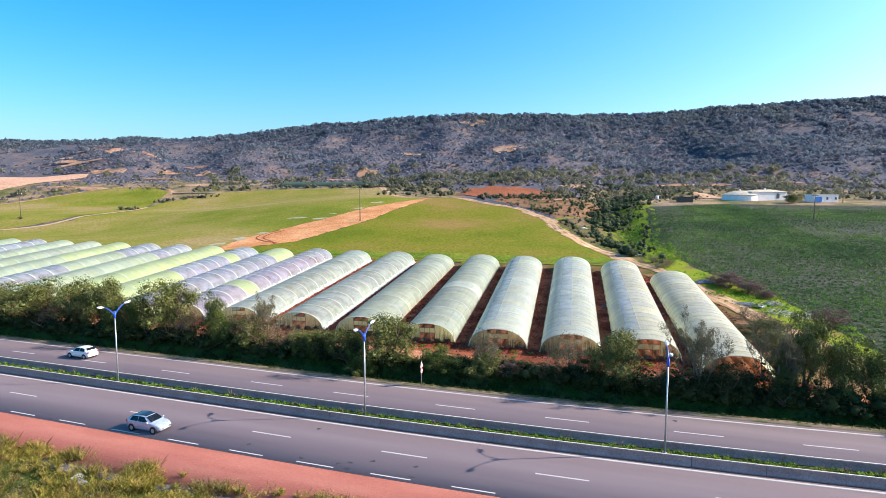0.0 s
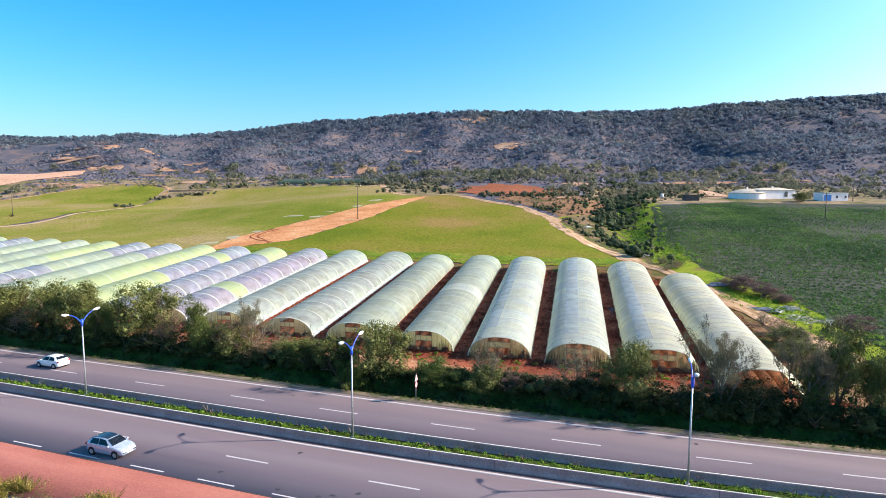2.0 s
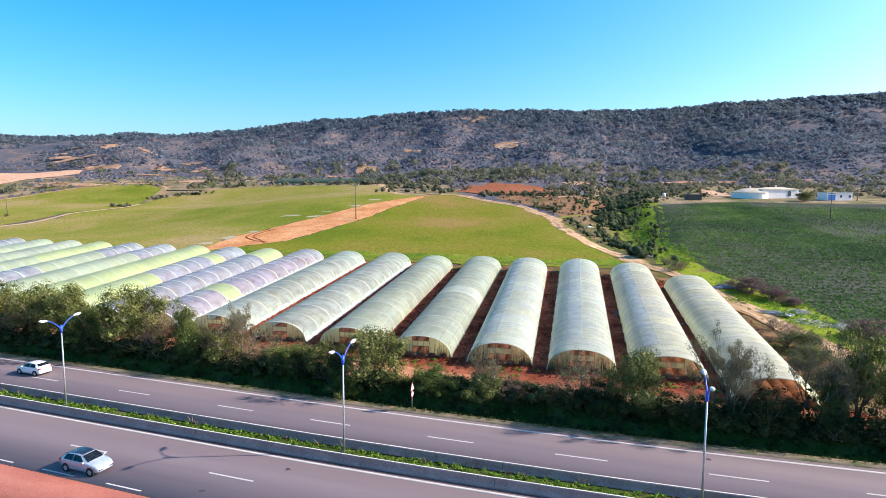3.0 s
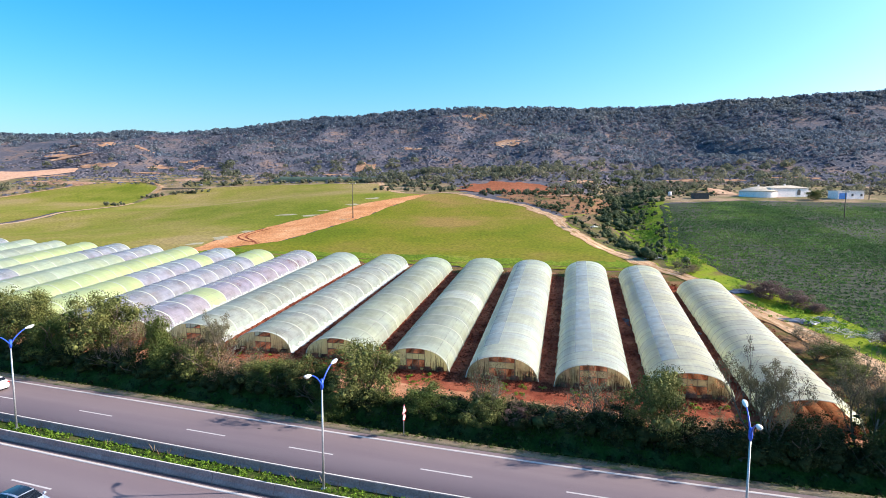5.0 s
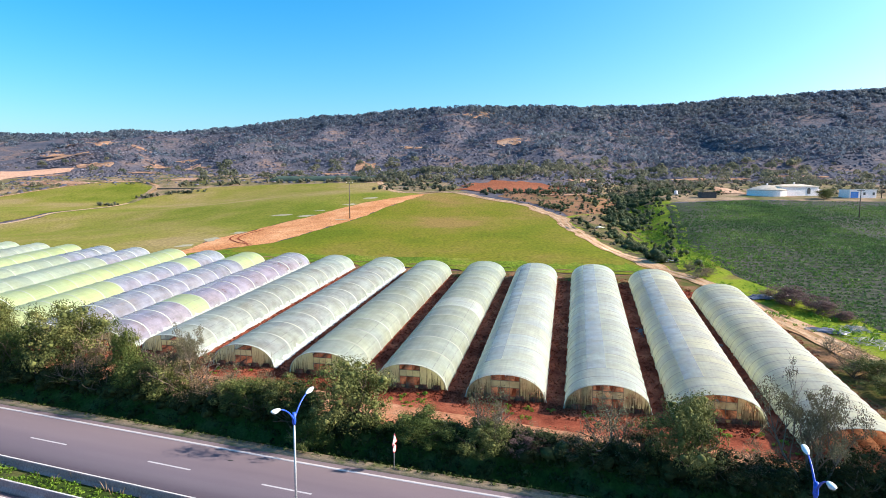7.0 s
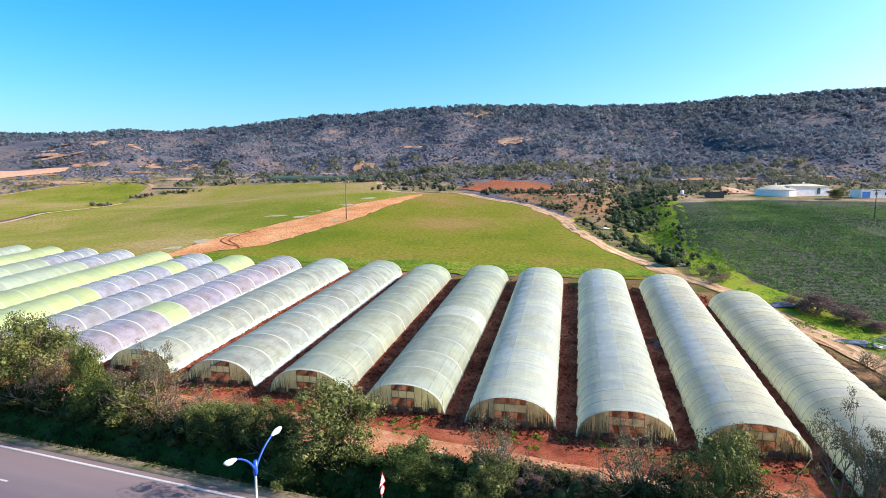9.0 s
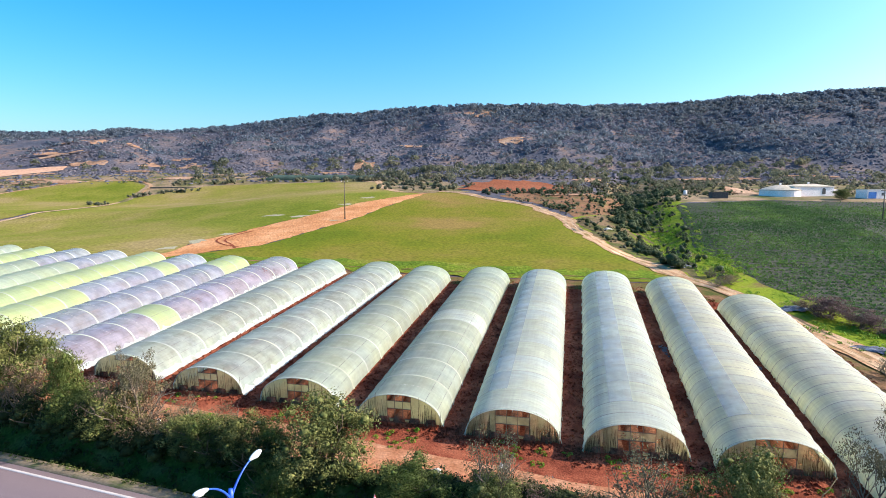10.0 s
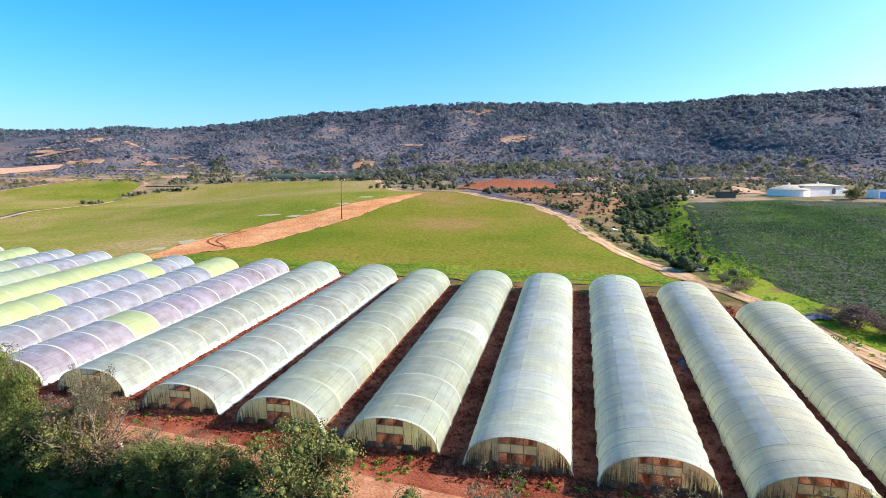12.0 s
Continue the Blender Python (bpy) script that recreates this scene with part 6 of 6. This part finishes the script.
# ---------------------------------------------------------------- farm buildings
def lathe(bm, profile, cx, cy, segments=32):
    """A round shape about an upright axis, from radius and height pairs."""
    rings = [[bm.verts.new((cx + r * math.cos(a), cy + r * math.sin(a), z)) for a in np.linspace(0, 2 * math.pi, segments + 1)[:-1]] for r, z in profile]
    for a, b in zip(rings, rings[1:]):
        for i in range(segments):
            j = (i + 1) % segments
            bm.faces.new((a[i], a[j], b[j], b[i]))
    bm.faces.new(rings[-1])


def farmhouse():
    root = thing("farmhouse", pose(112.4, 250.0, ground_at(118, 248) + 0.1, 0, 0, 13), "long low whitewashed farmhouse with a round end", "house")
    bm = bmesh.new()
    lathe(bm, ((7.8, -0.6), (7.8, 2.75), (7.5, 2.8)), 7.8, 3.4)
    part("round_wall", bm, M["white_paint"], root)
    bm = bmesh.new()
    lathe(bm, ((8.0, 2.75), (8.05, 2.95), (7.2, 3.35), (5.6, 3.95), (3.6, 4.55), (1.6, 5.0), (0.4, 5.15)), 7.8, 3.4)
    part("round_roof", bm, M["roof_pale"], root, "pale low domed roof")
    bm = bmesh.new()
    box(bm, 7.6, 8.2, 3.2, 3.8, 5.0, 5.9, 0.05)
    part("chimney", bm, M["white_paint"], root)
    bm = bmesh.new()
    box(bm, 9.0, 28.2, -3.0, 6.4, -0.6, 4.3, 0.06)
    box(bm, 28.0, 31.6, -1.6, 5.0, -0.6, 3.2, 0.06)
    part("house_wall", bm, M["white_paint"], root)
    bm = bmesh.new()
    base = [bm.verts.new(p) for p in ((8.8, -3.3, 4.3), (28.5, -3.3, 4.3), (28.5, 6.7, 4.3), (8.8, 6.7, 4.3))]
    eave = [bm.verts.new(p) for p in ((8.8, -3.3, 4.5), (28.5, -3.3, 4.5), (28.5, 6.7, 4.5), (8.8, 6.7, 4.5))]
    ridge = [bm.verts.new((14.5, 1.7, 5.5)), bm.verts.new((23.0, 1.7, 5.7))]
    for i in range(4):
        bm.faces.new((base[i], base[(i + 1) % 4], eave[(i + 1) % 4], eave[i]))
    bm.faces.new((eave[0], eave[1], ridge[1], ridge[0]))
    bm.faces.new((eave[1], eave[2], ridge[1]))
    bm.faces.new((eave[2], eave[3], ridge[0], ridge[1]))
    bm.faces.new((eave[3], eave[0], ridge[0]))
    bm.faces.new(base[::-1])
    part("roof", bm, M["roof_pale"], root, "pale low hipped roof")
    bm = bmesh.new()
    box(bm, 19.6, 20.2, 1.4, 2.0, 5.4, 6.4, 0.04)
    part("vent_pipe", bm, M["white_paint"], root)
    bm = bmesh.new()
    ring = [(22.5, 1.2), (24.1, 1.2)] + [(23.3 + 0.8 * math.cos(a), 3.0 + 0.8 * math.sin(a)) for a in np.linspace(0, math.pi, 9)]
    a = [bm.verts.new((p, -3.1, q)) for p, q in ring]
    b = [bm.verts.new((p, -2.96, q)) for p, q in ring]
    bm.faces.new(a[::-1])
    for i in range(len(ring)):
        bm.faces.new((a[i], b[i], b[(i + 1) % len(ring)], a[(i + 1) % len(ring)]))
    part("arched_opening", bm, M["dark_metal"], root, "dark arched opening")
    root.scale = (0.88, 0.9, 0.84)
    return root


def outbuilding():
    root = thing("outbuilding", pose(141.4, 241.0, ground_at(138, 241) + 0.2, 0, 0, 10), "small white flat-roofed outbuilding with a blue door", "house")
    bm = bmesh.new()
    box(bm, 0, 11.0, 0, 5, 0, 3.1, 0.04)
    part("wall", bm, M["white_paint"], root)
    bm = bmesh.new()
    box(bm, -0.15, 11.15, -0.2, 5.2, 3.1, 3.28, 0.03)
    part("roof", bm, M["pale_concrete"], root)
    bm = bmesh.new()
    box(bm, 0.5, 3.6, -0.06, 0.04, 0.1, 2.3, 0.01)
    part("door", bm, M["blue_door"], root, "wide blue metal door")
    for x in (5.6, 9.4):
        bm = bmesh.new()
        box(bm, x, x + 0.9, -0.03, 0.05, 1.1, 2.1, 0.01)
        win = part("window", bm, M["dark_metal"], root, "small dark window")
        bm = bmesh.new()
        box(bm, x - 0.1, x + 1.0, -0.12, 0.0, 1.0, 1.1, 0.01)
        part("sill", bm, M["white_paint"], win)
    return root


farmhouse()
outbuilding()


def hut(x, y):
    root = thing("tank_hut", pose(x, y, ground_at(x, y) - 0.1), "dark low block hut beside the vegetable field", "hut")
    bm = bmesh.new()
    box(bm, -2.8, 2.8, -1.6, 1.6, 0, 2.1, 0.04)
    part("wall", bm, M["dark_metal"], root)
    bm = bmesh.new()
    box(bm, -3.0, 3.0, -1.8, 1.8, 2.1, 2.25, 0.03)
    part("roof", bm, M["dark_metal"], root)


hut(91.3, 243.5)


def water_tank(x, y):
    root = thing("water_tank", pose(x, y, ground_at(x, y)), "small white water tank on a block beside the path", "water tank")
    v_, f_ = tube([(0, 0, 0.4), (0, 0, 0.5), (0, 0, 1.7), (0, 0, 1.85)], [0.62, 0.7, 0.7, 0.35], 16)
    put("tank", mesh_from("tank", v_, f_, M["white_paint"], True), root)
    bm = bmesh.new()
    box(bm, -0.8, 0.8, -0.8, 0.8, -0.1, 0.4, 0.03)
    part("block", bm, M["pale_concrete"], root, "pale concrete block")


water_tank(84.5, 257.0)
set_plant("dark", -187.0, 243.2, 1.4, 2.2)
set_plant("olive", 132.0, 239.0, 4.2, 6.5)
utility_pole(153.5, 242, 7.0, "thin pale utility pole beside the outbuilding", False)


# ---------------------------------------------------------------- cars
def car(x, y, turn, label, paint="car_white", black_roof=False):
    """A small hatchback facing +x: a body drawn from cross-sections, with arches cut for the wheels."""
    root = thing("car", pose(x, y, 0.005, 0, 0, turn), label, "car")
    # along the car: place, floor, waist height, half-width at the waist, roof height, half-width of the roof
    rows_ = [(-1.98, 0.42, 0.78, 0.66, 0.84, 0.60), (-1.90, 0.28, 0.92, 0.78, 1.00, 0.68), (-1.66, 0.26, 0.98, 0.84, 1.14, 0.70), (-1.30, 0.24, 0.99, 0.86, 1.40, 0.63), (-0.80, 0.22, 0.98, 0.87, 1.47, 0.62),
             (-0.20, 0.22, 0.97, 0.87, 1.48, 0.62), (0.25, 0.22, 0.96, 0.87, 1.42, 0.62), (0.62, 0.22, 0.95, 0.87, 1.20, 0.66), (0.96, 0.23, 0.93, 0.86, 0.99, 0.72), (1.35, 0.24, 0.86, 0.84, 0.90, 0.66),
             (1.72, 0.26, 0.76, 0.78, 0.80, 0.58), (1.93, 0.30, 0.64, 0.68, 0.68, 0.50), (2.00, 0.40, 0.54, 0.58, 0.57, 0.44)]
    bm = bmesh.new()
    rings = []
    for px, lo, mid, wide, top, narrow in rows_:
        ring = [(-wide * 0.92, lo), (-wide, lo + 0.16), (-wide, mid - 0.08), (-wide * 0.97, mid), (-narrow, top - 0.05), (-narrow * 0.82, top), (0, top + 0.02)]
        ring = ring + [(-a, b) for a, b in ring[-2::-1]]
        rings.append([bm.verts.new((px, a, b)) for a, b in ring])
    k = len(rings[0])
    for a, b in zip(rings, rings[1:]):
        for i in range(k):
            bm.faces.new((a[i], b[i], b[(i + 1) % k], a[(i + 1) % k]))
    bm.faces.new(rings[0]), bm.faces.new(rings[-1][::-1])
    bmesh.ops.recalc_face_normals(bm, faces=bm.faces)
    part("body", bm, M[paint], root, "", True)

    def pane(name, pts, mat, lab=""):
        bm = bmesh.new()
        bm.faces.new([bm.verts.new(p) for p in pts])
        bmesh.ops.solidify(bm, geom=list(bm.faces), thickness=0.014)
        part(name, bm, mat, root, lab)
    pane("windscreen", [(0.33, -0.56, 1.405), (0.33, 0.56, 1.405), (0.95, 0.68, 1.025), (0.95, -0.68, 1.025)], M["car_glass"])
    pane("rear_window", [(-1.36, -0.56, 1.40), (-1.70, -0.64, 1.15), (-1.70, 0.64, 1.15), (-1.36, 0.56, 1.40)], M["car_glass"])
    for s in (-1, 1):
        pane("side_window", [(0.16, s * 0.645, 1.385), (0.66, s * 0.84, 1.01), (-0.42, s * 0.865, 1.02), (-0.45, s * 0.64, 1.43)], M["car_glass"])
        pane("side_window", [(-0.53, s * 0.64, 1.43), (-0.50, s * 0.865, 1.02), (-1.42, s * 0.855, 1.03), (-1.22, s * 0.65, 1.37)], M["car_glass"])
        bm = bmesh.new()
        box(bm, 0.62, 0.80, s * 0.95 - 0.09, s * 0.95 + 0.09, 0.96, 1.09, 0.03)
        part("wing_mirror", bm, M[paint], root)
        for px in (-1.24, 1.27):
            put("wheel_arch", mesh_from("wheel_arch", *tube([(px, s * 0.70, 0.33), (px, s * 0.872, 0.33)], [0.37, 0.37], 18), M["tyre"]), root, None, "dark wheel arch")
            wheel = put("wheel", mesh_from("tyre", *tube([(px, s * 0.68, 0.31), (px, s * 0.885, 0.31)], [0.31, 0.31], 18), M["tyre"]), root)
            put("rim", mesh_from("rim", *tube([(px, s * 0.88, 0.31), (px, s * 0.895, 0.31)], [0.20, 0.18], 12), M["galvanised"]), wheel)
        pane("headlight", [(1.74, s * 0.74, 0.74), (1.94, s * 0.62, 0.64), (1.985, s * 0.42, 0.60), (1.80, s * 0.46, 0.77)], M["lamp_glass"])
        bm = bmesh.new()
        box(bm, -1.97, -1.80, s * 0.68 - 0.13, s * 0.68 + 0.13, 0.80, 0.98, 0.03)
        part("tail_light", bm, M["red_light"], root)
    pane("grille", [(1.995, -0.40, 0.52), (1.995, 0.40, 0.52), (1.985, 0.44, 0.40), (1.985, -0.44, 0.40)], M["tyre"], "dark front grille")
    for px, z in ((2.005, 0.47), (-1.995, 0.62)):
        bm = bmesh.new()
        box(bm, px - 0.012, px + 0.012, -0.25, 0.25, z - 0.055, z + 0.055)
        part("number_plate", bm, M["lamp_shell"], root, "pale blank plate")
    if black_roof:
        bm = bmesh.new()
        rows_ = [[bm.verts.new((px, w * q, z + 0.006 * (1 - q * q))) for q in (-1, -0.5, 0, 0.5, 1)] for px, w, z in ((-1.28, 0.50, 1.425), (-0.8, 0.51, 1.494), (-0.2, 0.51, 1.506), (0.27, 0.50, 1.44))]
        for a, b in zip(rows_, rows_[1:]):
            for i in range(4):
                bm.faces.new((a[i], b[i], b[i + 1], a[i + 1]))
        part("roof_panel", bm, M["car_glass"], root, "black roof panel", True)
    root.scale = (0.92, 0.92, 0.92)
    return root


car(-45.9, 69.0, 180 - 17.3, "white hatchback car on the far carriageway")
car(-26.0, 47.6, -17.3, "pale silver hatchback with a black roof on the near carriageway", "car_silver", True)


# ---------------------------------------------------------------- small things on the ground
def branch_pile(x, y, r, seed):
    rng = np.random.default_rng(seed)
    root = thing("branch_pile", pose(x, y, ground_at(x, y)), "heap of dry whitish cut branches on weeds", "branches")
    bars = []
    for _ in range(90):
        c = rng.normal(size=2) * r * 0.45
        a, l = rng.uniform(0, 6.28), rng.uniform(0.6, 1.8)
        z = max(0.05, 0.55 - 0.25 * float(np.hypot(*c)) / r * 2) * rng.uniform(0.2, 1.0)
        d = np.array([math.cos(a), math.sin(a)]) * l / 2
        bars.append(tube([(c[0] - d[0], c[1] - d[1], z), (c[0], c[1], z + rng.uniform(0, 0.2)), (c[0] + d[0], c[1] + d[1], z + rng.uniform(-0.1, 0.3))], [0.035, 0.03, 0.012], 4))
    v, f = joined(bars)
    tagged(put("branches", mesh_from("branches", v, f, M["dead_wood"]), root), kind="stuff")


def crumpled(name, x, y, w, d, h, material, label, category, seed):
    """A crumpled sheet lying on the ground."""
    rng = np.random.default_rng(seed)
    n = 12
    X, Y = np.meshgrid(np.linspace(-1, 1, n), np.linspace(-1, 1, n))
    edge = np.clip(1.15 - np.maximum(np.abs(X), np.abs(Y)), 0, 1)
    Z = h * edge * rng.uniform(0.25, 1.0, X.shape) + 0.04
    X2, Y2 = X * w / 2 * (1 + 0.2 * rng.normal(size=X.shape)), Y * d / 2 * (1 + 0.2 * rng.normal(size=X.shape))
    ids = np.arange(n * n).reshape(n, n)
    q = np.stack([ids[:-1, :-1], ids[:-1, 1:], ids[1:, 1:], ids[1:, :-1]], -1).reshape(-1, 4)
    ob = new(name, mesh_from(name, np.stack([X2, Y2, Z], -1).reshape(-1, 3), q, material))
    ob.matrix_basis = pose(x, y, ground_at(x, y) + 0.1, 0, 0, seed * 37 % 180)
    return tagged(ob, label, category)


branch_pile(48.0, 87.5, 3.2, 1)
branch_pile(51.5, 86.0, 2.4, 2)
branch_pile(49.5, 93.0, 1.8, 3)
crumpled("plastic_heap", 45.2, 91.5, 4.5, 2.0, 0.6, M["plastic"], "heap of dark crumpled plastic sheeting", "plastic sheet", 4)
crumpled("plastic_heap", 44.8, 107.0, 5.0, 2.0, 0.7, M["plastic"], "heap of dark crumpled plastic sheeting", "plastic sheet", 5)
crumpled("plastic_heap", 39.8, 134.0, 4.0, 2.0, 0.6, M["plastic"], "grey plastic heap beside the farm track", "plastic sheet", 6)
crumpled("plastic_scrap", 4.3, 67.3, 0.8, 0.5, 0.2, M["white_plastic"], "crumpled white plastic scrap on red soil", "litter", 7)
crumpled("plastic_scrap", -0.2, 66.6, 0.7, 0.5, 0.3, M["white_plastic"], "small white plastic scrap beside the yard track", "litter", 8)
crumpled("plastic_scrap", 20.3, 55.4, 0.9, 0.6, 0.3, M["blue_plastic"], "scrap of blue plastic among the bushes", "litter", 9)
crumpled("plastic_scrap", 38.2, 183.0, 2.6, 1.4, 0.6, M["white_plastic"], "white plastic sheet beside the farm track", "litter", 10)
crumpled("plastic_scrap", -26.3, 38.6, 0.9, 0.5, 0.5, M["white_plastic"], "torn white plastic caught in the weeds", "litter", 11)
crumpled("plastic_scrap", -25.6, 37.7, 0.8, 0.6, 0.5, M["plastic"], "grey plastic scrap among the weeds", "litter", 12)
crumpled("plastic_scrap", -34.0, 39.8, 1.0, 0.6, 0.5, M["plastic"], "grey plastic scrap among the weeds", "litter", 13)
crumpled("plastic_scrap", -29.0, 39.9, 0.5, 0.4, 0.5, M["plastic"], "small grey scrap among the weeds", "litter", 14)
stick = thing("leaning_stick", pose(23.1, 63.2, ground_at(23.1, 63.2), 0, 0, 25), "bent yellowish stick leaning at the greenhouse corner", "stick")
v_, f_ = tube([(0, 0, -0.1), (0.5, 0.1, 0.55), (1.1, 0.15, 0.75), (1.9, 0.2, 1.35)], [0.045, 0.04, 0.035, 0.02], 6)
put("stem", mesh_from("stem", v_, f_, M["reed"], True), stick)
marker = thing("marker_post", pose(-23.2, 73.4, ground_at(-23.2, 73.4) - 0.1), "short white marker post beside the dirt track", "post")
bm = bmesh.new()
box(bm, -0.11, 0.11, -0.11, 0.11, 0, 0.75, 0.02)
part("post", bm, M["white_paint"], marker)

# shade net over a far strip, and a low stone wall by the meadow
net = thing("shade_net", pose(-80, 352, 0), "long low dark green shade net over a far plot", "shade net")
xs = np.linspace(-30, 30, 31)
verts, faces = [], []
for i, x in enumerate(xs):
    for y, h in ((0, 0.0), (0.3, 1.3), (6, 1.6), (12, 1.3)):
        verts.append((x, y, ground_at(-80 + x, 352 + y) + h + 0.12 * math.sin(i * 1.3)))
for i in range(30):
    for j in range(3):
        a = i * 4 + j
        faces.append((a, a + 4, a + 5, a + 1))
put("net_sheet", mesh_from("net_sheet", verts, faces, M["shade_net"], True), net)
for x in xs[::5]:
    v_, f_ = tube([(x, -0.05, ground_at(-80 + x, 352) - 0.2), (x, -0.05, ground_at(-80 + x, 352) + 1.4)], [0.06, 0.05], 6)
    put("net_post", mesh_from("net_post", v_, f_, M["pole_wood"]), net)
low_wall = thing("stone_wall", pose(-155, 337, ground_at(-155, 337) - 0.3, 0, 0, 6), "low dark stone wall at the meadow's edge", "wall")
bm = bmesh.new()
box(bm, -12, 12, -0.3, 0.3, 0, 0.9, 0.05)
part("wall_body", bm, M["dark_stone"], low_wall)

# clods of tilled earth round the greenhouse ends and in the gaps
rng = np.random.default_rng(61)
spots = []
for mx, my, turn, length in ROWS:
    ahead, side = axes(turn)
    o = np.array([mx, my]) + side * HALF
    n = 900 if mx > -48 else 250
    spots.append(o + rng.uniform(0.15, 1.75, n)[:, None] * side + rng.uniform(-2.5, length, n)[:, None] * ahead)
    n = 520 if mx > -48 else 150
    spots.append(o + rng.uniform(-8.0, 1.5, n)[:, None] * side - (0.15 + 2.0 * rng.uniform(0, 1, n) ** 1.6)[:, None] * ahead)
spots = np.concatenate(spots)
scatter("soil_clods", spots, rng.uniform(0.05, 0.20, len(spots)), M["red_soil"], 8, 0.62, "rough red clods of tilled earth", "soil", 62, 0.7)

# a few green weeds in the yard
P = np.concatenate([np.array([mx, my]) + axes(turn)[1] * rng.uniform(-2.5, 5, (9, 1)) - axes(turn)[0] * rng.uniform(0.6, 4.5, (9, 1)) for mx, my, turn, length in ROWS[:9]])
scatter("yard_weeds", P.repeat(4, 0) + rng.normal(size=(4 * len(P), 2)) * 0.25, rng.uniform(0.15, 0.4, 4 * len(P)), LEAF["median"], 30, 0.2, "small green weeds on red earth", "weeds", 63, 0.7)
